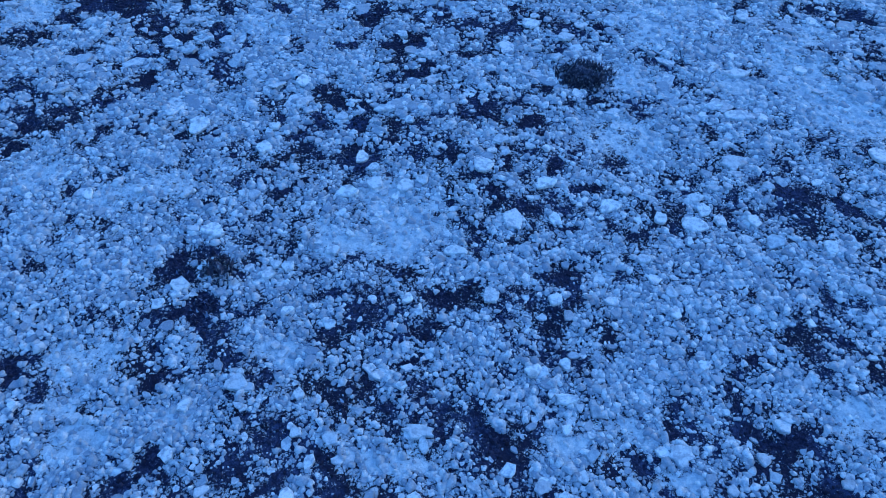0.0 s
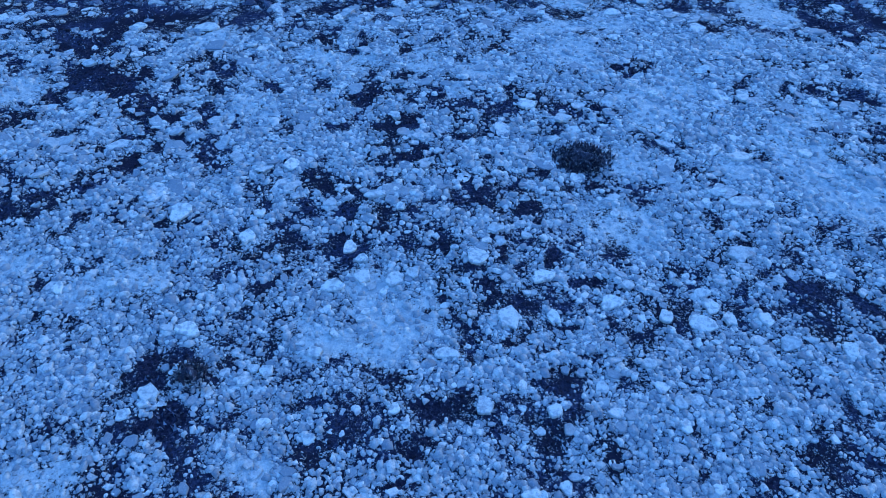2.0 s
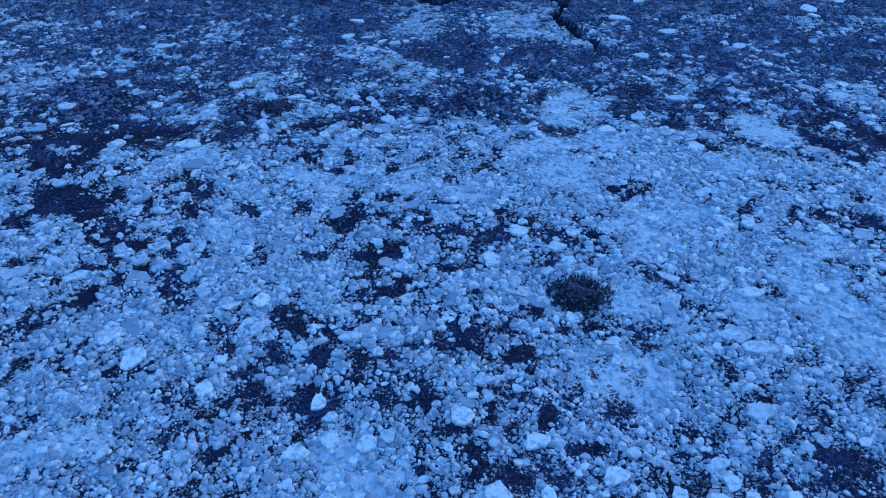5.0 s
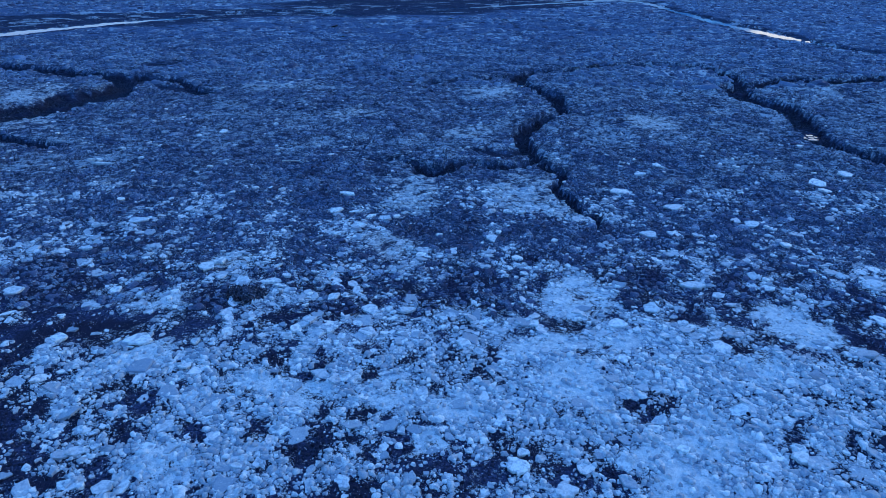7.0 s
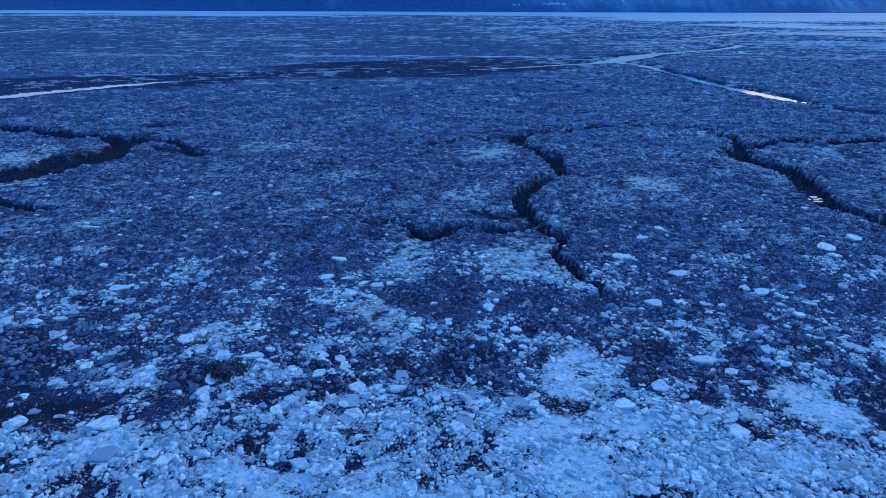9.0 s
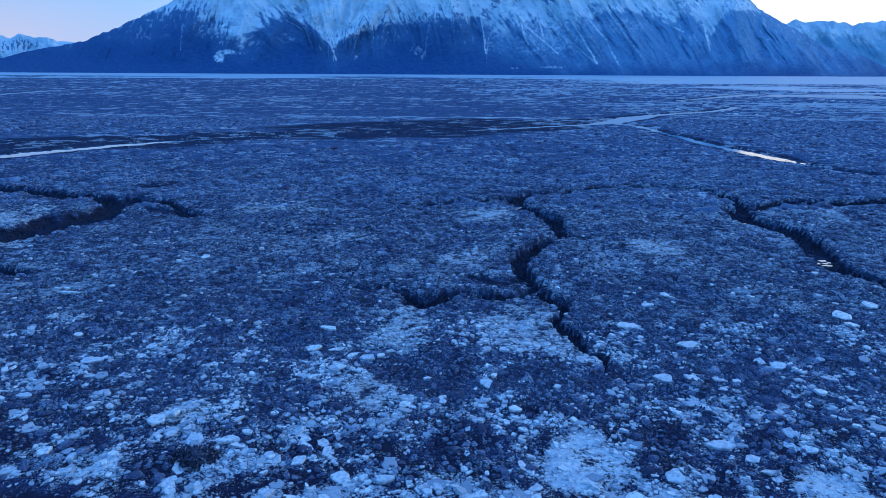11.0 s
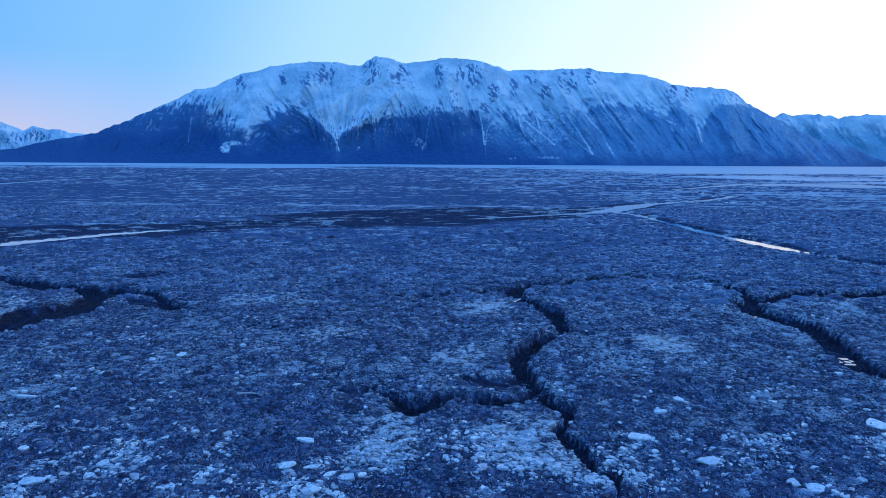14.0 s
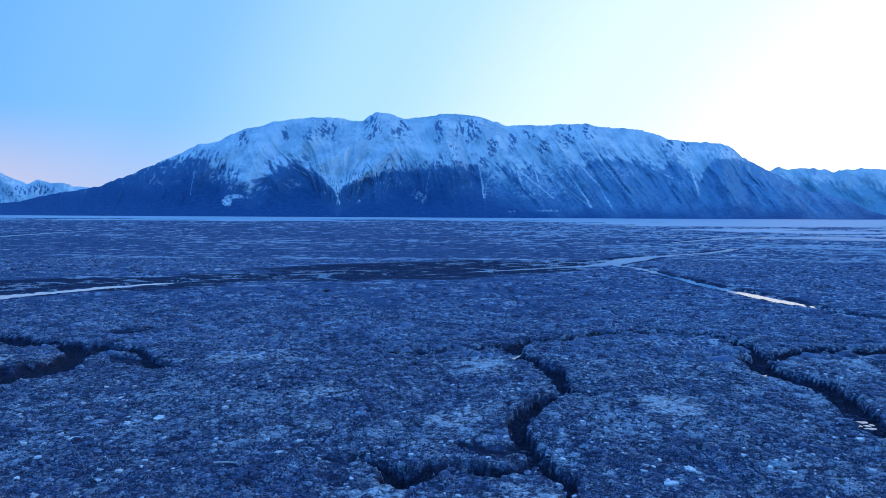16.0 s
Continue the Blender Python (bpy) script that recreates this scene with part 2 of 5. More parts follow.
HOLLOWS_C = [
    (-10.8, 17.3, 0.7, 0.8), (10.4, 17.3, 0.7, 0.6), (5.5, 17.4, 1.1, 1.2), (8.7, 17.5, 1.6, 0.8), (-15.8, 18.3, 0.9, 0.6),
    (-10.2, 18.7, 0.6, 0.5), (13.2, 18.8, 1.4, 1.3), (1.4, 18.9, 1.4, 1.3), (1.9, 20.3, 1.4, 0.9), (17.5, 20.3, 0.7, 0.5),
    (3.9, 20.4, 0.5, 0.5), (-8.9, 20.8, 0.7, 0.9), (15.3, 20.9, 1.0, 0.7), (-2.5, 21.3, 0.5, 1.1), (1.0, 21.4, 1.1, 1.3),
    (13.2, 22.0, 1.5, 1.5), (-12.1, 22.1, 1.0, 0.8), (-19.7, 22.3, 1.0, 1.4), (-3.3, 22.7, 1.3, 1.0), (3.6, 23.0, 1.0, 0.8),
]
HOLLOWS_D = [
    (-14.2, 23.3, 1.0, 1.2), (-10.9, 23.7, 0.5, 0.5), (15.1, 23.8, 0.8, 0.5), (0.5, 24.6, 1.6, 0.9), (1.8, 24.7, 1.3, 0.5),
    (-6.4, 24.9, 0.8, 0.7), (-4.6, 25.6, 0.8, 0.9), (-12.7, 26.6, 0.8, 0.6), (5.6, 27.2, 1.4, 1.4), (15.4, 27.2, 1.0, 0.7),
    (-1.8, 27.6, 1.3, 1.0), (15.6, 27.8, 1.1, 0.8), (-15.4, 28.2, 0.7, 0.8), (-15.5, 28.5, 0.7, 1.4), (20.5, 28.8, 0.9, 0.5),
    (-20.5, 30.2, 1.8, 1.4), (0.6, 30.5, 1.2, 1.1), (-14.4, 30.7, 1.8, 1.7), (-3.3, 30.9, 1.5, 2.2), (-5.2, 31.7, 1.5, 2.3),
]
HOLLOWS_E = [
    (7.6, 31.7, 0.5, 0.5), (7.5, 31.8, 0.8, 0.7), (-4.4, 31.9, 1.6, 1.1), (21.5, 32.1, 1.5, 1.2), (16.2, 32.6, 0.8, 0.9),
    (15.6, 32.8, 0.9, 0.7), (-18.1, 32.9, 2.2, 2.1), (-17.2, 33.3, 1.1, 1.4), (19.0, 33.6, 1.4, 1.4), (-19.7, 33.7, 2.5, 2.4),
    (8.9, 35.9, 1.2, 0.8), (22.9, 41.3, 2.3, 1.7), (-9.6, 42.2, 1.4, 1.4), (-22.9, 42.5, 2.1, 1.4), (24.2, 42.7, 2.0, 2.1),
    (-7.1, 43.8, 1.4, 1.9), (14.5, 44.5, 0.9, 0.9), (22.5, 44.8, 1.8, 2.3), (-23.4, 45.6, 2.2, 2.5), (-12.0, 46.0, 2.2, 2.9),
]
HOLLOWS_F = [
    (1.3, 46.8, 1.5, 1.3), (-6.9, 47.0, 2.6, 1.7), (25.0, 47.2, 2.6, 1.3), (17.5, 47.8, 1.1, 1.0), (-3.7, 48.0, 1.5, 1.1),
    (12.4, 48.5, 1.9, 1.8), (-25.9, 49.0, 2.4, 2.3), (5.7, 50.6, 1.2, 1.2), (-21.0, 53.9, 2.1, 1.7), (0.4, 54.1, 2.1, 3.3),
    (15.4, 54.6, 3.4, 2.8), (32.1, 55.2, 1.7, 3.4), (-24.3, 55.5, 2.6, 2.4), (11.7, 55.6, 0.9, 1.7), (20.4, 55.9, 3.1, 3.5),
    (-1.4, 56.9, 2.7, 3.1), (3.6, 59.0, 2.8, 2.6), (15.6, 59.4, 2.8, 2.6), (-13.8, 59.7, 2.8, 1.6), (-11.5, 62.6, 2.9, 2.9),
]
HOLLOWS_G = [
    (-23.3, 63.7, 2.5, 3.0), (-37.7, 64.7, 3.6, 4.7), (23.4, 66.9, 4.1, 3.3), (-13.3, 71.7, 3.4, 3.8),
]
SHEETS_A = [
    (-2.7, 7.1, 1.3, 0.5), (6.0, 7.2, 1.0, 0.5), (-12.4, 7.6, 1.2, 1.0), (2.3, 7.8, 1.0, 0.7), (4.5, 7.9, 1.0, 0.5),
    (-9.9, 8.7, 1.0, 0.8), (11.9, 8.7, 1.2, 0.9), (-13.7, 9.1, 0.9, 0.6), (-6.8, 10.8, 0.9, 0.6), (-13.2, 10.9, 1.5, 1.0),
    (-3.3, 15.8, 1.5, 1.1), (-5.5, 16.3, 1.3, 1.2), (-2.5, 17.0, 1.8, 1.8), (-14.5, 18.3, 1.4, 1.3), (-4.0, 18.8, 1.4, 1.3),
    (-13.2, 19.3, 1.6, 1.4), (-18.4, 19.9, 1.2, 1.1), (6.8, 22.7, 2.3, 2.0), (17.9, 23.7, 1.8, 1.7), (16.9, 25.4, 1.6, 2.7),
]
SHEETS_B = [
    (13.0, 26.7, 1.4, 1.2), (7.7, 27.2, 1.6, 0.9), (17.7, 27.6, 1.1, 1.3), (16.4, 28.7, 1.7, 2.0), (9.7, 30.8, 1.5, 1.2),
    (18.5, 31.1, 1.5, 1.2), (-11.3, 31.7, 1.6, 1.3), (8.8, 32.4, 1.6, 1.1), (-24.6, 32.7, 1.5, 1.8), (-0.8, 32.9, 1.1, 1.3),
    (11.7, 33.6, 2.5, 1.2), (12.0, 34.8, 1.4, 1.0), (0.8, 35.4, 1.7, 1.0), (-6.3, 36.2, 1.8, 1.3), (-2.2, 36.3, 1.8, 1.6),
    (-9.0, 37.2, 1.8, 1.4), (6.5, 37.7, 1.8, 2.8), (16.2, 38.6, 1.9, 1.8), (-15.3, 39.3, 1.9, 1.6), (5.6, 40.7, 2.0, 1.3),
]
SHEETS_C = [
    (9.3, 41.5, 2.0, 1.3), (19.4, 43.2, 2.4, 2.5), (-16.5, 45.0, 1.1, 1.2), (7.9, 45.8, 2.2, 3.3), (-14.8, 50.4, 2.0, 2.0),
    (-4.2, 53.9, 2.6, 2.8), (8.1, 63.3, 2.5, 6.0), (-3.3, 64.4, 2.5, 6.2), (5.3, 64.7, 2.0, 6.2), (-25.4, 65.2, 1.5, 1.6),
    (6.5, 68.0, 1.6, 2.6), (1.8, 85.2, 3.2, 5.0), (-48.5, 85.4, 3.2, 3.8), (-50.9, 86.5, 4.0, 4.1), (23.6, 89.4, 4.8, 4.3),
    (-12.3, 92.8, 3.5, 3.0), (-60.0, 104.4, 4.8, 8.0), (5.8, 107.9, 4.9, 6.2), (-27.1, 112.8, 6.9, 5.5), (55.3, 114.9, 5.3, 5.6),
]
SHEETS_D = [
    (35.6, 123.8, 8.6, 5.5), (-236, 385, 26, 6), (-190, 388, 12, 4), (-96, 262, 16, 5), (25, 330, 20, 6),
]
# black pits in the crust of ice, where the peat lies bare: x, y, radius across, radius along
PITS_A = [
    (-10.3, 6.8, 0.59, 0.52), (-8.9, 7.2, 0.26, 0.21), (8.6, 7.2, 0.25, 0.26), (-4.6, 7.5, 0.26, 0.18), (10.2, 7.8, 0.17, 0.22), (-5.4, 7.9, 0.21, 0.15),
    (0.2, 8.1, 0.42, 0.37), (-1.0, 8.2, 0.26, 0.22), (-7.4, 8.2, 0.35, 0.26), (9.4, 8.3, 0.35, 0.38), (-4.0, 8.5, 0.27, 0.19), (-1.8, 8.5, 0.21, 0.19),
    (6.0, 8.7, 0.21, 0.35), (-6.6, 8.8, 0.21, 0.19), (-12.8, 9.0, 0.72, 0.3), (-10.6, 10.2, 0.28, 0.17), (-0.6, 10.2, 0.26, 0.3), (-15.4, 10.4, 0.34, 0.33),
    (-2.8, 10.4, 0.49, 0.34), (13.0, 10.5, 0.3, 0.32), (8.9, 10.7, 0.28, 0.22), (6.9, 10.9, 0.26, 0.18), (5.7, 11.8, 0.35, 0.23), (-1.5, 11.9, 0.78, 0.35),
]
PITS_B = [
    (7.6, 11.9, 0.51, 0.28), (-10.1, 12.8, 0.81, 0.7), (-1.7, 13.1, 0.81, 0.5), (-10.8, 14.6, 0.53, 0.97), (-16.9, 14.7, 0.43, 0.22), (14.5, 14.8, 0.32, 0.22),
    (0.2, 15.3, 0.26, 0.23), (2.4, 15.8, 0.26, 0.23), (3.1, 15.8, 0.33, 0.23), (9.4, 15.9, 0.43, 0.29), (-11.5, 16.2, 0.33, 0.45), (-12.0, 16.9, 0.23, 0.25),
    (-0.0, 16.9, 0.31, 0.25), (3.9, 17.0, 0.45, 0.31), (9.3, 17.5, 0.27, 0.32), (-10.9, 18.5, 0.47, 0.27), (-17.2, 18.6, 0.28, 0.27), (0.7, 18.9, 0.71, 0.41),
    (5.2, 19.3, 0.47, 0.34), (3.4, 20.3, 0.29, 0.36), (1.6, 20.6, 0.25, 0.37), (-20.9, 22.4, 0.64, 0.81), (-15.3, 22.4, 0.29, 0.27), (15.1, 22.6, 0.24, 0.27),
]
PITS_C = [
    (3.6, 22.8, 0.29, 0.28), (-12.0, 23.5, 0.29, 0.29), (2.7, 23.8, 0.61, 0.44), (0.4, 24.1, 0.49, 0.56), (-13.3, 26.7, 0.42, 0.34), (-2.0, 27.5, 0.94, 0.53),
    (14.3, 27.8, 0.7, 0.54), (-0.6, 30.1, 0.34, 0.5), (14.0, 30.4, 0.34, 0.4), (6.9, 31.5, 0.53, 0.53), (-21.8, 31.8, 0.42, 0.43), (-5.4, 32.6, 0.61, 0.45),
    (-1.6, 32.6, 0.75, 0.38), (-18.8, 32.7, 0.67, 0.56), (2.2, 33.5, 0.51, 0.4), (-7.3, 33.6, 0.52, 0.4), (-19.9, 34.1, 0.58, 0.76), (-14.1, 34.1, 0.52, 0.33),
    (-21.3, 35.3, 0.64, 0.5), (9.6, 35.8, 0.95, 0.45), (-22.5, 37.8, 0.58, 1.15), (-8.4, 37.9, 0.73, 0.41), (-0.7, 37.9, 0.35, 0.3), (-12.6, 38.3, 0.24, 0.42),
]
PITS_D = [
    (-5.9, 38.8, 0.45, 0.43), (-21.6, 38.8, 0.84, 0.99), (-21.5, 39.4, 0.63, 0.89), (2.8, 40.1, 0.61, 0.46), (-13.7, 40.2, 0.49, 0.61), (22.9, 41.5, 0.95, 0.73),
    (-9.1, 43.4, 0.67, 0.68), (13.5, 43.9, 0.6, 0.68), (-6.9, 44.2, 1.53, 0.85), (14.5, 44.5, 0.85, 0.7), (24.7, 45.0, 1.51, 1.07), (-14.1, 45.1, 1.0, 1.46),
    (-2.7, 45.4, 0.35, 0.59), (18.1, 45.7, 0.54, 0.73), (-6.9, 46.2, 0.78, 0.93), (0.9, 47.3, 0.79, 0.96), (-23.7, 47.5, 0.81, 0.82), (1.0, 47.8, 0.73, 2.11),
    (18.1, 47.9, 1.1, 1.15), (-6.0, 48.0, 0.92, 1.0), (13.4, 49.4, 0.98, 1.23), (5.3, 50.9, 0.78, 0.74), (-31.4, 54.8, 1.02, 0.88), (-25.4, 55.0, 0.85, 0.88),
]
PITS_E = [
    (-2.5, 56.3, 1.73, 1.38), (11.4, 56.7, 1.3, 1.16), (1.4, 56.9, 0.87, 2.39), (-17.4, 62.7, 0.97, 1.14), (-27.7, 68.6, 1.06, 1.38),
]
PITS = PITS_A + PITS_B + PITS_C + PITS_D + PITS_E
HOLLOWS = HOLLOWS_A + HOLLOWS_B + HOLLOWS_C + HOLLOWS_D + HOLLOWS_E + HOLLOWS_F + HOLLOWS_G
SHEETS = SHEETS_A + SHEETS_B + SHEETS_C + SHEETS_D


def blots(X, Y, spots, size, ragged=1.0):
    """The sum of ragged spots."""
    wx = X + (fbm(X / 1.5, Y / 1.5, 3, 61) - 0.5) * 1.9 * ragged + (vnoise(X / 0.4, Y / 0.4, 62) - 0.5) * 0.7
    wy = Y + (fbm(X / 1.5, Y / 1.5, 3, 67) - 0.5) * 1.9 * ragged + (vnoise(X / 0.4, Y / 0.4, 68) - 0.5) * 0.7
    out = np.zeros(X.shape)
    for x, y, rx, ry in spots:
        m = (np.abs(X - x) < rx * 1.8 + 1) & (np.abs(Y - y) < ry * 1.8 + 1)
        if m.any():
            q = ((wx[m] - x) / (rx * size)) ** 2 + ((wy[m] - y) / (ry * size)) ** 2
            out[m] = np.maximum(out[m], np.exp(-q ** 1.4))
    return out


def lumps(X, Y):
    """Tussocks and frozen lumps of the marsh."""
    soft = (fbm(X / 1.1, Y / 1.1, 3, 41) - 0.5) * 2
    wx, wy = X + 0.5 * vnoise(X, Y, 47), Y + 0.5 * vnoise(X, Y, 48)
    a = np.abs(2 * vnoise(wx / 1.7, wy / 1.7, 51) - 1)
    b = np.abs(2 * vnoise(wx / 0.8 + 9, wy / 0.8, 52) - 1)
    clod = 1.5 * np.sqrt(a) * 0.62 + 0.7 * np.sqrt(b) * 0.62 - 0.66
    k = smooth(46, 66, Y)
    return soft * (1 - k) + k * (0.95 * clod + 0.25 * soft)


# broad tracts with less or more snow: x, y, radius across, radius along, amount
TRACTS = [(-14, 67, 15, 10, -0.13), (25, 57, 13, 4.5, -0.15), (-25, 45, 5, 5, -0.12), (2, 54.5, 5, 3.5, -0.10), (10, 39, 9, 8, 0.10),
          (-4, 63, 3, 4, 0.10), (6, 60, 3, 4, 0.08), (20, 90, 5, 4, 0.08), (-8, 41, 8, 5, 0.05), (-22, 140, 30, 22, 0.05), (58, 120, 36, 50, 0.08), (-60, 100, 16, 30, 0.05)]
TRACTS += [(-19, 43, 10, 8, -0.11), (-16, 31, 7, 5, -0.03), (0, 46, 6, 4, -0.05), (-25, 362, 85, 24, -0.26), (-15, 326, 62, 13, 0.20), (60, 380, 60, 60, -0.12),
          (-3.2, 64, 3.2, 4.5, 0.20), (3.2, 65, 3.4, 4.0, 0.10), (-4.0, 51.5, 5, 3.0, -0.10), (12, 63, 3, 4, 0.06), (0, 10, 8, 5, 0.09), (3, 17, 6, 4, 0.05)]


def cover_at(X, Y):
    """How much of the ground ice and snow hide, 0 to 1, and where it is a smooth sheet."""
    big = fbm(X / 14 + 3.1, Y / 14, 3, 5) - 0.5
    mid = fbm(X / 3.4, Y / 3.4 + 7.7, 3, 9) - 0.5
    fine = fbm(X / 0.9, Y / 0.9, 2, 15) - 0.5
    edge = 55 + 12 * (fbm(X / 16, Y * 0 + 1.5, 2, 3) - 0.5) * 2 + 0.08 * X
    near = 1 - smooth(edge - 15, edge + 13, Y)
    calm = 1 - 0.35 * smooth(150, 350, Y)
    c = 0.515 + 0.075 * near + (0.22 + 0.08 * near) * big + calm * (0.78 - 0.26 * near) * mid + calm * (0.36 + 0.26 * near) * fine + calm * (0.34 - 0.24 * near) * lumps(X, Y)
    c = c + 0.08 * smooth(5, 14, X) * smooth(14, 20, Y) * (1 - smooth(38, 50, Y)) + 0.03 * near - 0.10 * smooth(16, 26, X) * smooth(36, 44, Y) * (1 - smooth(64, 80, Y))
    c = c + 0.03 * smooth(60, 72, Y) * (1 - smooth(130, 160, Y))
    c = c + 0.08 * smooth(5, 40, X) * smooth(70, 110, Y)
    away = smooth(110, 260, Y)
    band = fbm(X / 130 + 9, Y / 60, 4, 71) - 0.5
    vein = 1 - smooth(0.0, 0.05, np.abs(fbm(X / 90 + 2, Y / 34, 3, 77) - 0.5))
    tuft = smooth(80, 130, Y) * (fbm(X / 2.6, Y / 2.4, 3, 79) - 0.5)
    dash = fbm(X / 26, Y / 6.5, 3, 73) - 0.5
    fleck = fbm(X / 7, Y / 3.2, 2, 75) - 0.5
    c = c + away * (0.50 * band + 0.05 * vein + 0.60 * dash + 0.95 * fleck - 0.05 - 0.05 * smooth(60, -40, X)) + 0.8 * tuft
    for x, y, rx, ry, amount in TRACTS:
        c = c + amount * np.exp(-(((X - x) / rx) ** 2 + ((Y - y) / ry) ** 2) ** 1.5)
    flat = np.clip(1.15 * blots(X, Y, SHEETS, 0.95, 0.9), 0, 1)
    strip = smooth(0.58, 0.66, fbm(X / 120 + 4, Y / 22 - X / 400, 4, 87)) * smooth(330, 480, Y) * smooth(-0.15, 0.35, X / Y)
    c, flat = c + 0.12 * strip, np.maximum(flat, 0.6 * strip)
    c = c - 0.10 * blots(X, Y, HOLLOWS, 1.0) - 0.34 * blots(X, Y, PITS, 0.9, 0.6) + (0.11 + 0.12 * near) * flat
    return np.clip(c, 0, 1), flat * smooth(0.3, 0.6, c)


def bare_at(X, Y):
    """Bare dark peat in the hollows of the ice field."""
    return np.clip(0.3 * blots(X, Y, HOLLOWS, 0.85) + 1.1 * blots(X, Y, PITS, 1.0, 0.55), 0, 1) * (1 - smooth(50, 70, Y))


def carve(X, Y):
    """Depth of creeks and river below the marsh, and a wetness from 0 to 1."""
    wob = (fbm(X / 2.6, Y / 2.6, 4, 31) - 0.5) * 2.6 + (fbm(X / 1.0, Y / 1.0, 2, 37) - 0.5) * 2.4
    depth, wet = np.zeros(X.shape), np.zeros(X.shape)
    for deep, pts in CREEKS:
        xs, ys = [p[0] for p in pts], [p[1] for p in pts]
        m = (X > min(xs) - 8) & (X < max(xs) + 8) & (Y > min(ys) - 8) & (Y < max(ys) + 8)
        if not m.any():
            continue
        d, w = line_distance(X[m], Y[m], pts)
        w = w * (0.8 if pts is BACK_CREEK[1] else 1.25 if pts in (WEST_ARM[1], LEFT_CREEK[1], FAR_LEFT_CREEK[1]) else 0.95)
        d = d + wob[m] * np.minimum(0.40, 0.20 * w)
        k = 1 - smooth(w * 0.72, w * 1.0 + 0.05, d)
        slump = 0.25 + 1.25 * fbm(X[m] / 1.9, Y[m] / 1.9, 3, 39)
        depth[m] = np.maximum(depth[m], k * deep * np.minimum(1, 0.5 + w * 0.5) * slump)
        wet[m] = np.maximum(wet[m], smooth(0.04, 0.5, k) * min(1.0, 0.45 + deep * 0.5) * (0.55 + 0.45 * smooth(0.5, 0.85, slump)))
    for x, y, r in HOLES:
        q = np.hypot(X - x, Y - y) + wob * 0.5
        depth = depth + 0.75 * (1 - smooth(r * 0.5, r, q)) * (wet > 0.2)
    q = np.hypot(X - LEDGE[0], Y - LEDGE[1])
    depth = np.where(q < LEDGE[2], np.minimum(depth, LEDGE[3]), depth)
    for deep, pts in ((0.75, RIVER_WEST), (0.10, MUD_BAR), (0.75, RIVER_EAST), (0.75, SIDE_RIVER), (0.7, THREAD), (1.7, OUTER_RIVER)):
        xs, ys = [p[0] for p in pts], [p[1] for p in pts]
        m = (X > min(xs) - 40) & (X < max(xs) + 40) & (Y > min(ys) - 40) & (Y < max(ys) + 40)
        d, w = line_distance(X[m], Y[m], pts)
        d = d + wob[m] * 1.2
        if pts is MUD_BAR:
            d = d * 0.8 + (fbm(X[m] / 34, Y[m] / 16, 4, 91) - 0.5) * 52
        k = 1 - smooth(w * 0.30, w * 0.75, d)
        depth[m] = np.maximum(depth[m], k * deep)
        wet[m] = np.maximum(wet[m], 0.64 - 0.64 * smooth(w * 0.7, w * 1.25, d))
    return depth, wet


def ground_height(X, Y):
    depth, wet = carve(X, Y)
    lump = lumps(X, Y) * (0.12 + 0.24 * smooth(45, 75, Y)) + (fbm(X / 7, Y / 7, 2, 44) - 0.5) * 0.45
    fade = 1 - 0.6 * smooth(150, 400, Y)
    lump = lump + smooth(500, 1100, Y) * (fbm(X / 300, Y / 130, 3, 83) - 0.5) * 5.0 - smooth(430, 850, Y) * smooth(60, 380, X - 0.1 * Y) * (2.7 + 3.6 * (fbm(X / 260, Y / 55, 3, 85) - 0.5))
    return lump * fade * (1 - 0.6 * wet) - depth + rise(Y), wet


# ---------------------------------------------------------------- materials


def material(name):
    m = bpy.data.materials.new(name)
    m.use_nodes = True
    nt = m.node_tree
    return m, nt, nt.nodes["Principled BSDF"]


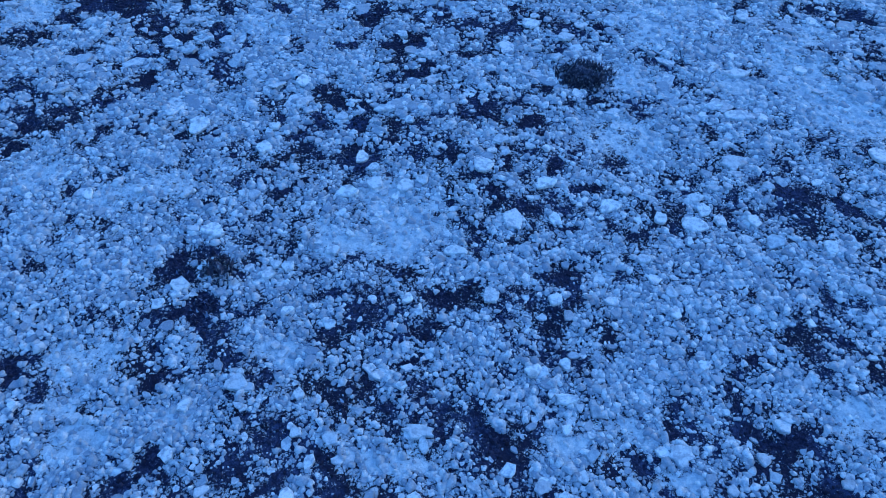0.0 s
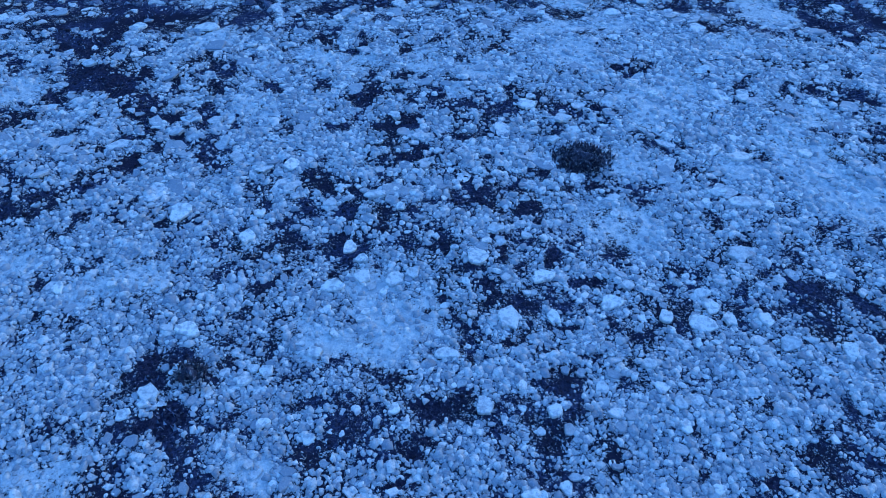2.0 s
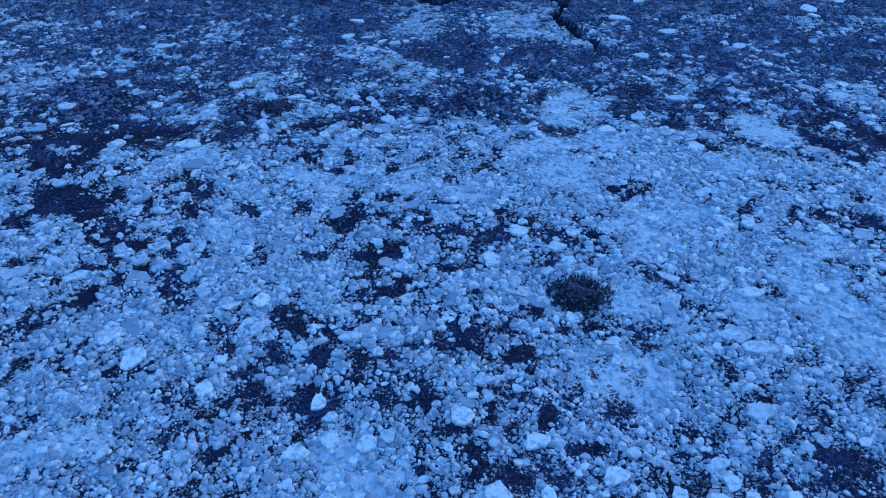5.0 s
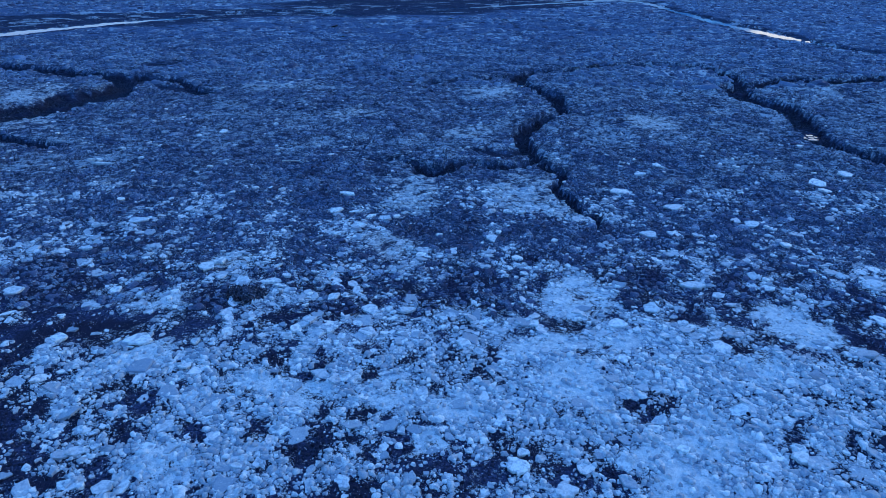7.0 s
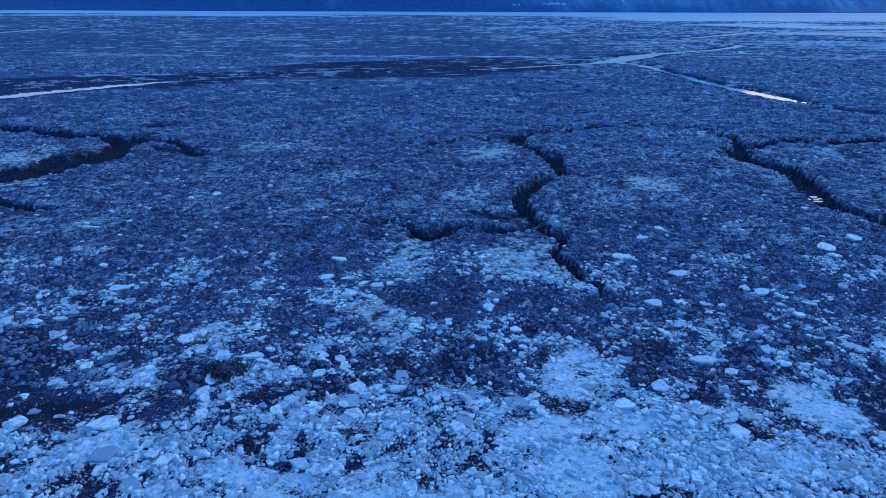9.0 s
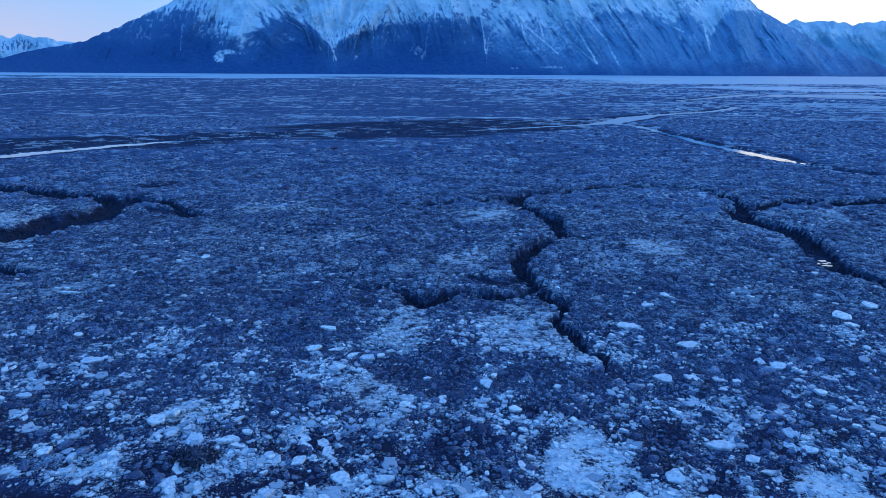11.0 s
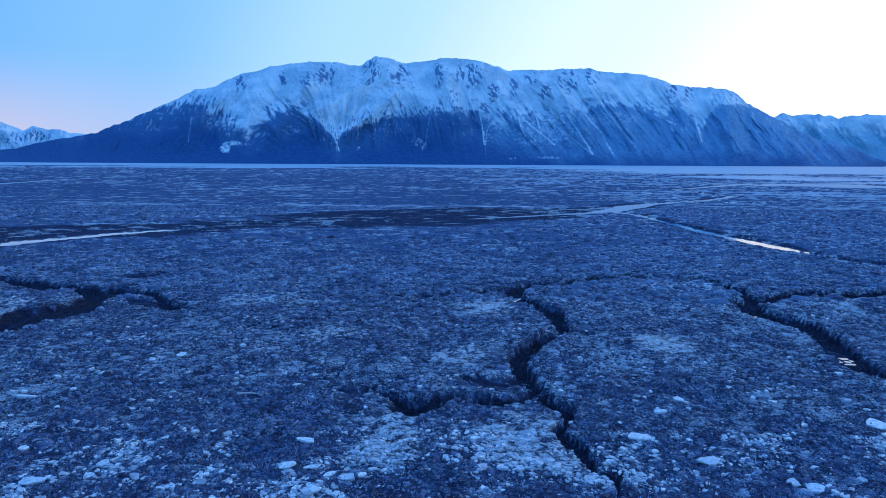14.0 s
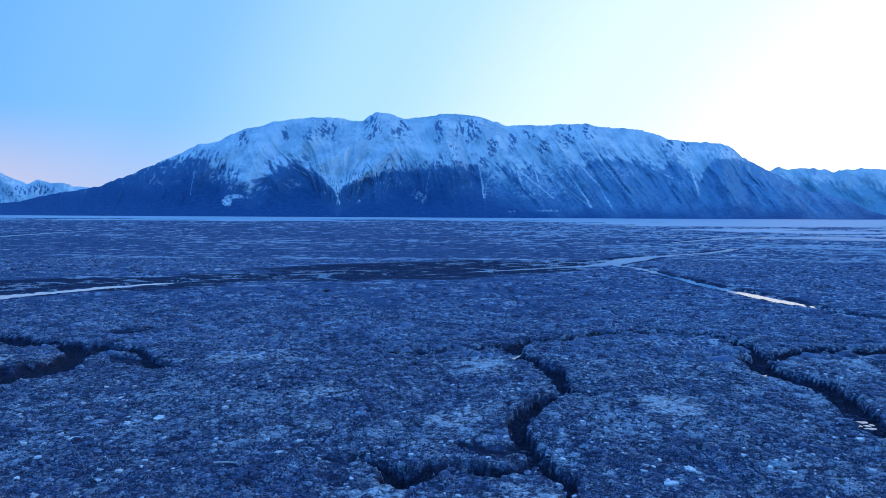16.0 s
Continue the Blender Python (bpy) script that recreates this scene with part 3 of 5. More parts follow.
class Nodes:
    def __init__(self, nt):
        self.nt = nt

    def noise(self, scale, detail=4, rough=0.6, coord=None, dims="3D"):
        n = self.nt.nodes.new("ShaderNodeTexNoise")
        n.inputs["Scale"].default_value, n.inputs["Detail"].default_value, n.inputs["Roughness"].default_value = scale, detail, rough
        if coord:
            self.nt.links.new(coord, n.inputs["Vector"])
        return n.outputs["Fac"]

    def voronoi(self, scale, feature="F1", coord=None):
        n = self.nt.nodes.new("ShaderNodeTexVoronoi")
        n.feature = feature
        n.inputs["Scale"].default_value = scale
        if coord:
            self.nt.links.new(coord, n.inputs["Vector"])
        return n.outputs["Distance"]

    def coord(self):
        return self.nt.nodes.new("ShaderNodeTexCoord").outputs["Object"]

    def world(self):
        return self.nt.nodes.new("ShaderNodeNewGeometry").outputs["Position"]

    def island(self):
        return self.nt.nodes.new("ShaderNodeNewGeometry").outputs["Random Per Island"]

    def rand(self):
        return self.nt.nodes.new("ShaderNodeObjectInfo").outputs["Random"]

    def attr(self, name):
        n = self.nt.nodes.new("ShaderNodeAttribute")
        n.attribute_name = name
        return n.outputs["Fac"]

    def math(self, op, a, b=0.0, c=None):
        n = self.nt.nodes.new("ShaderNodeMath")
        n.operation = op
        for i, v in enumerate((a, b, c)):
            if v is None:
                continue
            if isinstance(v, (int, float)):
                n.inputs[i].default_value = v
            else:
                self.nt.links.new(v, n.inputs[i])
        return n.outputs[0]

    def ramp(self, v, lo, hi, to_lo=0.0, to_hi=1.0):
        n = self.nt.nodes.new("ShaderNodeMapRange")
        n.interpolation_type = "SMOOTHSTEP"
        n.inputs["From Min"].default_value, n.inputs["From Max"].default_value = lo, hi
        n.inputs["To Min"].default_value, n.inputs["To Max"].default_value = to_lo, to_hi
        self.nt.links.new(v, n.inputs["Value"])
        return n.outputs[0]

    def mix(self, f, a, b):
        n = self.nt.nodes.new("ShaderNodeMix")
        n.data_type = "RGBA"
        for key, v in (("Factor", f), ("A", a), ("B", b)):
            if isinstance(v, tuple):
                n.inputs[key].default_value = (*v, 1)
            elif isinstance(v, (int, float)):
                n.inputs[key].default_value = v
            else:
                self.nt.links.new(v, n.inputs[key])
        return n.outputs["Result"]

    def bump(self, height, strength, distance, bsdf):
        n = self.nt.nodes.new("ShaderNodeBump")
        n.inputs["Strength"].default_value, n.inputs["Distance"].default_value = strength, distance
        self.nt.links.new(height, n.inputs["Height"])
        self.nt.links.new(n.outputs[0], bsdf.inputs["Normal"])

    def to(self, v, socket):
        self.nt.links.new(v, socket)



def marsh_material():
    m, nt, b = material("frozen_marsh")
    k = Nodes(nt)
    p = k.world()
    cover, wet, flat = k.attr("cover"), k.attr("wet"), k.attr("flat")
    n1 = k.noise(1.6, 6, 0.75, p)
    n2 = k.noise(7.0, 4, 0.7, p)
    n3 = k.noise(0.35, 3, 0.5, p)
    fuzz = k.noise(3.2, 5, 0.8, p)
    grit = k.noise(17.0, 3, 0.7, p)
    carpet = k.attr("carpet")
    s = k.math("ADD", cover, k.math("MULTIPLY", k.math("SUBTRACT", n1, 0.5), k.ramp(carpet, 0.0, 1.0, 1.5, 0.9)))
    s = k.math("ADD", s, k.math("MULTIPLY", k.math("SUBTRACT", n2, 0.5), k.ramp(carpet, 0.0, 1.0, 1.3, 0.9)))
    s = k.math("SUBTRACT", s, k.math("MULTIPLY", wet, 0.85))
    s = k.math("ADD", s, k.math("MULTIPLY", k.math("MULTIPLY", k.math("SUBTRACT", fuzz, 0.5), 1.6), carpet))
    s = k.math("SUBTRACT", s, k.math("MULTIPLY", k.math("SUBTRACT", 1.0, k.math("MAXIMUM", carpet, flat)), 0.03))
    s = k.math("ADD", s, k.math("MULTIPLY", k.math("MULTIPLY", k.math("SUBTRACT", grit, 0.5), 1.1), k.math("SUBTRACT", 1.0, carpet)))
    distant = k.ramp(carpet, 0.86, 0.97)
    s = k.math("ADD", s, k.math("MULTIPLY", k.math("MULTIPLY", k.math("SUBTRACT", cover, 0.56), 1.1), distant))
    # frosted tops of clods and the dark gaps between them
    push = nt.nodes.new("ShaderNodeVectorMath")
    push.operation = "MULTIPLY_ADD"
    tone = nt.nodes.new("ShaderNodeTexNoise")
    tone.inputs["Scale"].default_value, tone.inputs["Detail"].default_value = 1.7, 3
    nt.links.new(p, tone.inputs["Vector"])
    nt.links.new(tone.outputs["Color"], push.inputs[0])
    push.inputs[1].default_value = (1.1, 1.1, 0.4)
    nt.links.new(p, push.inputs[2])
    dome = k.ramp(k.voronoi(1.25, "F1", push.outputs[0]), 0.12, 0.72, 1.0, 0.0)
    small = k.ramp(k.voronoi(3.4, "F1", push.outputs[0]), 0.10, 0.70, 1.0, 0.0)
    clod = k.math("ADD", k.math("MULTIPLY", dome, 0.6), k.math("MULTIPLY", small, 0.4))
    s = k.math("ADD", s, k.math("MULTIPLY", k.math("MULTIPLY", k.math("SUBTRACT", clod, 0.5), 0.75), carpet))
    # cracks between small frozen lumps
    crack = k.ramp(k.voronoi(3.2, "DISTANCE_TO_EDGE", p), 0.0, 0.10)
    crack = k.math("MULTIPLY", crack, k.ramp(k.voronoi(8.0, "DISTANCE_TO_EDGE", p), 0.0, 0.20, 0.55, 1.0))
    crack = k.math("MAXIMUM", crack, k.ramp(flat, 0.2, 0.8))
    crack = k.math("MAXIMUM", crack, k.math("MULTIPLY", carpet, 0.68))
    s = k.math("SUBTRACT", s, k.math("MULTIPLY", k.math("SUBTRACT", 1.0, crack), 0.20))
    s = k.math("SUBTRACT", s, k.math("MULTIPLY", k.math("MULTIPLY", k.ramp(n3, 0.55, 0.66), carpet), 0.16))
    snow = k.math("ADD", k.math("MULTIPLY", k.ramp(s, 0.43, 0.60), k.math("SUBTRACT", 1.0, carpet)), k.math("MULTIPLY", k.math("ADD", k.math("MULTIPLY", k.ramp(s, 0.20, 0.92), k.ramp(carpet, 0.86, 0.98, 1.0, 0.0)), k.math("MULTIPLY", k.ramp(s, 0.42, 0.64), k.ramp(carpet, 0.86, 0.98))), carpet))
    dark = k.mix(k.ramp(n2, 0.35, 0.65), (0.017, 0.019, 0.044), (0.066, 0.086, 0.175))
    dark = k.mix(k.ramp(n3, 0.42, 0.60), dark, (0.025, 0.026, 0.050))
    # grass carpet farther out, its colour lifted with some hazy blue
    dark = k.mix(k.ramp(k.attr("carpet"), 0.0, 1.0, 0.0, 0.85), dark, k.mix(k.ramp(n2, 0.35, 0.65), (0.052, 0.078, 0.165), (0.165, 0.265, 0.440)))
    mud = k.math("MULTIPLY", k.ramp(n3, 0.55, 0.66), carpet)
    dark = k.mix(k.math("MULTIPLY", mud, 0.75), dark, (0.030, 0.030, 0.056))
    gap = k.math("MULTIPLY", k.ramp(clod, 0.50, 0.22), k.math("MULTIPLY", carpet, k.ramp(carpet, 0.86, 1.0, 0.80, 0.25)))
    dark = k.mix(gap, dark, (0.022, 0.024, 0.048))
    dark = k.mix(k.attr("bare"), dark, k.mix(k.ramp(n2, 0.4, 0.68), (0.014, 0.015, 0.034), (0.056, 0.060, 0.112)))
    dark = k.mix(k.ramp(wet, 0.3, 0.8), dark, k.mix(k.ramp(n1, 0.35, 0.65), (0.014, 0.016, 0.032), (0.036, 0.040, 0.074)))
    dark = k.mix(k.ramp(wet, 0.82, 0.97), dark, k.mix(k.ramp(n2, 0.4, 0.65), (0.014, 0.014, 0.022), (0.050, 0.062, 0.105)))
    white = k.mix(k.ramp(n1, 0.3, 0.7), (0.27, 0.36, 0.48), (0.72, 0.78, 0.83))
    white = k.mix(crack, (0.13, 0.19, 0.29), white)
    white = k.mix(k.math("MULTIPLY", k.ramp(flat, 0.3, 0.9), k.ramp(carpet, 0.0, 0.8, 0.9, 0.3)), white, k.mix(k.ramp(fuzz, 0.38, 0.62), (0.44, 0.53, 0.62), (0.76, 0.80, 0.84)))
    # frost on the carpet, toned down to the same hazy blue
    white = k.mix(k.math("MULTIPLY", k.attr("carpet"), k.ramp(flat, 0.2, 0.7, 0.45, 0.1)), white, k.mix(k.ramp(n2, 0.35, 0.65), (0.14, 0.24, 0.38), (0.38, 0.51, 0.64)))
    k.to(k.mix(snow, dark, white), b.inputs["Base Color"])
    k.to(k.ramp(wet, 0.4, 0.95, 0.95, 0.7), b.inputs["Roughness"])
    b.inputs["Specular IOR Level"].default_value = 0.0
    k.bump(k.math("ADD", k.math("ADD", n2, k.math("MULTIPLY", k.math("MULTIPLY", clod, carpet), 1.9)), k.math("MULTIPLY", snow, 0.9)), 0.8, 0.14, b)
    return m


def ice_material(name, lo, hi, per_object=False):
    m, nt, b = material(name)
    k = Nodes(nt)
    p = k.world()
    r = k.rand() if per_object else k.island()
    grain = k.noise(16, 5, 0.7, p)
    patch = k.noise(4.5, 3, 0.6, p)
    dirt = k.noise(1.4, 3, 0.5, p)
    c = k.mix(r, lo, hi)
    c = k.mix(k.math("MULTIPLY", k.ramp(patch, 0.44, 0.66), 0.65), c, (0.26, 0.33, 0.43))
    c = k.mix(k.math("MULTIPLY", k.ramp(grain, 0.50, 0.72), 0.55), c, (0.16, 0.20, 0.28))
    c = k.mix(k.math("MULTIPLY", k.ramp(grain, 0.46, 0.30), 0.35), c, (0.90, 0.92, 0.94))
    c = k.mix(k.math("MULTIPLY", k.ramp(dirt, 0.58, 0.76), 0.5), c, (0.15, 0.15, 0.17))
    k.to(c, b.inputs["Base Color"])
    b.inputs["Roughness"].default_value = 0.6
    b.inputs["Specular IOR Level"].default_value = 0.3
    k.bump(grain, 0.5, 0.05, b)
    return m


def sod_material(name, dark, mid, frost_or_haze, edge):
    m, nt, b = material(name)
    k = Nodes(nt)
    p = k.world()
    grain = k.noise(11, 4, 0.75, p)
    patch = k.noise(0.5, 3, 0.6, p)
    c = k.mix(k.island(), dark, mid)
    f = k.math("ADD", grain, k.math("MULTIPLY", k.math("SUBTRACT", patch, 0.5), 0.7))
    # the sods take frost alone, in grainy patches
    c = k.mix(k.ramp(f, edge - 0.06, edge + 0.22), c, frost_or_haze)
    k.to(c, b.inputs["Base Color"])
    b.inputs["Roughness"].default_value = 0.9
    b.inputs["Specular IOR Level"].default_value = 0.1
    k.bump(grain, 0.7, 0.08, b)
    return m


def water_material(name, rough=0.06, base=(0.05, 0.09, 0.15), shine=0.8, ior=1.33):
    m, nt, b = material(name)
    k = Nodes(nt)
    p = k.world()
    b.inputs["Base Color"].default_value = (*base, 1)
    b.inputs["Roughness"].default_value = rough
    b.inputs["IOR"].default_value = ior
    b.inputs["Specular IOR Level"].default_value = shine
    k.bump(k.noise(0.8, 3, 0.5, p), 0.05, 0.05, b)
    return m


# frosted: a pale tone that paints distance haze as well as frost
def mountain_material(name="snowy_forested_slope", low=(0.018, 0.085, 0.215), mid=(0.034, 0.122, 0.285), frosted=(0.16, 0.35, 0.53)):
    m, nt, b = material(name)
    k = Nodes(nt)
    p = k.world()
    n1 = k.noise(0.006, 5, 0.6, p)
    n2 = k.noise(0.045, 5, 0.75, p)
    s = k.math("ADD", k.attr("snow"), k.math("MULTIPLY", k.math("SUBTRACT", n2, 0.5), 0.55))
    snow = k.ramp(s, 0.20, 0.80)
    r = k.math("ADD", k.attr("rock"), k.math("MULTIPLY", k.math("SUBTRACT", n2, 0.5), 0.8))
    rock = k.ramp(r, 0.12, 0.55)
    # the blue of the forest colours holds distance haze; the mask pales it further
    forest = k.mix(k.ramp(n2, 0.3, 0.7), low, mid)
    forest = k.mix(k.math("MULTIPLY", k.attr("frost_or_haze"), 0.9), forest, frosted)
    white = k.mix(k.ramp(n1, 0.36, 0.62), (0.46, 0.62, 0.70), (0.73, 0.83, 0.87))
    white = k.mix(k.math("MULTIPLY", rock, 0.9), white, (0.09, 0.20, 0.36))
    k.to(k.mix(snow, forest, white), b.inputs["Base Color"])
    b.inputs["Roughness"].default_value = 0.9
    b.inputs["Specular IOR Level"].default_value = 0.1
    k.bump(k.noise(0.03, 5, 0.65, p), 0.9, 18.0, b)
    return m


M_MARSH = marsh_material()
M_ICE = ice_material("rubble_ice", (0.26, 0.32, 0.41), (0.88, 0.91, 0.94))
M_SLAB = ice_material("slab_ice", (0.60, 0.66, 0.72), (0.92, 0.94, 0.95), True)
M_PEAT = sod_material("frozen_peat", (0.012, 0.012, 0.026), (0.045, 0.050, 0.095), (0.20, 0.25, 0.33), 0.70)
M_SOD = sod_material("frosted_sod", (0.024, 0.024, 0.054), (0.105, 0.135, 0.240), (0.42, 0.52, 0.66), 0.52)
M_CLUMP = sod_material("snowy_clump", (0.046, 0.058, 0.120), (0.150, 0.215, 0.350), (0.50, 0.60, 0.70), 0.56)
M_WATER = water_material("still_creek_water", 0.05, (0.12, 0.24, 0.34), 1.0, 1.7)
M_BAY = water_material("bay_water", 0.5, (0.31, 0.46, 0.57), 0.12)
M_SKIM = water_material("skim_ice", 0.5, (0.31, 0.41, 0.49), 0.10)
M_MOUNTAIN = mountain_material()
# the same slope with distance haze mixed into lighter, bluer forest colours
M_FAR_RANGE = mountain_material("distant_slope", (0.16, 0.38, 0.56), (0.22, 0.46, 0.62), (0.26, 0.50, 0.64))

# ---------------------------------------------------------------- mesh helpers


def mesh_from(name, verts, loops, sizes, mat, attrs=None, smooth_faces=False):
    """A mesh from arrays: vertices, the corners of all faces one after another, the corners per face."""
    me = bpy.data.meshes.new(name)
    verts, loops, sizes = np.asarray(verts, np.float32), np.asarray(loops, np.int32), np.asarray(sizes, np.int32)
    me.vertices.add(len(verts))
    me.vertices.foreach_set("co", verts.ravel())
    me.loops.add(len(loops))
    me.loops.foreach_set("vertex_index", loops)
    me.polygons.add(len(sizes))
    me.polygons.foreach_set("loop_start", np.concatenate([[0], np.cumsum(sizes)[:-1]]).astype(np.int32))
    for key, values in (attrs or {}).items():
        a = me.attributes.new(key, "FLOAT", "POINT")
        a.data.foreach_set("value", np.asarray(values, np.float32).ravel())
    me.update(calc_edges=True)
    me.polygons.foreach_set("use_smooth", np.full(len(sizes), smooth_faces))
    me.materials.append(mat)
    return me


def sheet(name, X, Y, Z, mat, attrs=None):
    r, c = X.shape
    idx = np.arange(r * c).reshape(r, c)
    q = np.stack([idx[:-1, :-1], idx[:-1, 1:], idx[1:, 1:], idx[1:, :-1]], -1).reshape(-1)
    return mesh_from(name, np.stack([X, Y, Z], -1).reshape(-1, 3), q, np.full((r - 1) * (c - 1), 4), mat, attrs, True)


def part(name, data, parent, label=""):
    ob = new(name, data)
    ob.parent = parent
    return tagged(ob, label)


# ---------------------------------------------------------------- ground


def build_ground():
    ys = [-6.0]
    while ys[-1] < 4900:
        y = ys[-1]
        ys.append(y + (0.22 if y < 45 else 0.22 + (y - 45) * 0.0033 if y < 250 else 0.9 + (y - 250) * 0.03))
    ys = np.array([-3000, -1200, -400, -120, -40, -14] + ys)
    u = np.linspace(-1, 1, 415)
    u = np.concatenate([[-40, -14, -5, -2.2, -1.4, -1.12], u, [1.12, 1.4, 2.2, 5, 14, 40]])
    half = np.clip(15 + 0.72 * (ys + 1), 12, None)
    X, Y = u[None, :] * half[:, None], np.repeat(ys[:, None], len(u), 1)
    X = np.clip(X, -6000, 6000)
    Z, wet = ground_height(X, Y)
    cover, flat = cover_at(X, Y)
    depth, _ = carve(X, Y)
    rim = smooth(0.02, 0.10, depth) * (1 - smooth(0.25, 0.5, depth))
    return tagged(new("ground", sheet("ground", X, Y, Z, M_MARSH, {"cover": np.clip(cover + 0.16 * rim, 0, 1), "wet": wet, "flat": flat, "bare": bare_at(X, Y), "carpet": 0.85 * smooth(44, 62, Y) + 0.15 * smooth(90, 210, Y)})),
                  "frozen tidal marsh of dark matted grass and mud under patchy snow", "ground", kind="structure")


build_ground()


def flat_water(name, x0, y0, x1, y1, z0, z1, mat, label, category):
    X, Y = np.meshgrid(np.linspace(x0, x1, 12), np.linspace(y0, y1, 12))
    Z = z0 + (z1 - z0) * (Y - y0) / (y1 - y0)
    return tagged(new(name, sheet(name, X, Y, Z, mat)), label, category, kind="structure")


for x, y, r in HOLES:
    flat_water("creek_pool", x - r, y - r, x + r, y + r, -1.22, -1.22, M_WATER, "still water left in the bottom of a tidal creek", "water")


def ice_film(dx, dy, rx, ry, seed):
    """A ragged thin sheet of clear ice."""
    n = 26
    a = np.arange(n) / n * 2 * np.pi
    r = 0.55 + 0.9 * fbm(np.cos(a) * 1.5 + seed, np.sin(a) * 1.5, 3, seed)
    ring = [np.stack([np.cos(a) * r * rx * f, np.sin(a) * r * ry * f, np.full(n, z)], -1) for f, z in ((1.0, -0.10), (1.0, 0.0), (0.5, 0.004))]
    i, j = np.arange(n), (np.arange(n) + 1) % n
    faces = [np.array([o + p, o + q, o + n + q, o + n + p]) for o in (0, n) for p, q in zip(i, j)] + [2 * n + i]
    ob = new("creek_ice", mesh_from("creek_ice", np.concatenate(ring), np.concatenate(faces), [len(f) for f in faces], M_WATER))
    ob.location = (LEDGE[0] + dx, LEDGE[1] + dy, -0.50)
    tagged(ob, "ragged sheet of clear ice shining on a creek ledge", "ice", "clear ice on a creek ledge")


for film in ((0.35, 0.9, 0.55, 0.4, 3), (-0.35, 0.75, 0.3, 0.45, 5), (-0.65, 0.0, 0.28, 0.5, 7), (0.2, -0.15, 0.35, 0.3, 8), (0.0, -0.95, 0.55, 0.28, 11), (0.75, 0.2, 0.22, 0.3, 14)):
    ice_film(*film)
flat_water("river_water", -300, 141, 300, 262, -0.42, -0.42, M_WATER, "calm shallow river reflecting the dusk sky", "water")
flat_water("river_ice", -300, 262.1, 300, 300, -0.42, -0.42, M_SKIM, "thin pale skim ice on the shallow river", "ice")
flat_water("river_ice_far", -300, 300.1, 400, 700, -0.42, -0.42 + 0.0085 * 400, M_SKIM, "pale iced river bends far out on the flats", "ice")
flat_water("river_ice_outer", -620, 440, -301, 900, float(rise(np.array(440.0))) - 0.6, float(rise(np.array(900.0))) - 0.6, M_SKIM, "pale iced river reach on the outer flats", "ice")
flat_water("bay_water", -6000, 560, 6000, 4300, float(rise(np.array(560.0))) - 1.5, float(rise(np.array(4300.0))) + 2.2, M_BAY, "pale calm water of the wide bay", "water")

# ---------------------------------------------------------------- mountains


def chart(x, y):
    """A mark on the mountainside, by a chart of its face, as distance along the ridge and height."""
    return 3.794 * (x - 784) - 116.6, 354.7 + 0.012 * (x - 784) - 3.775 * (y - 300)


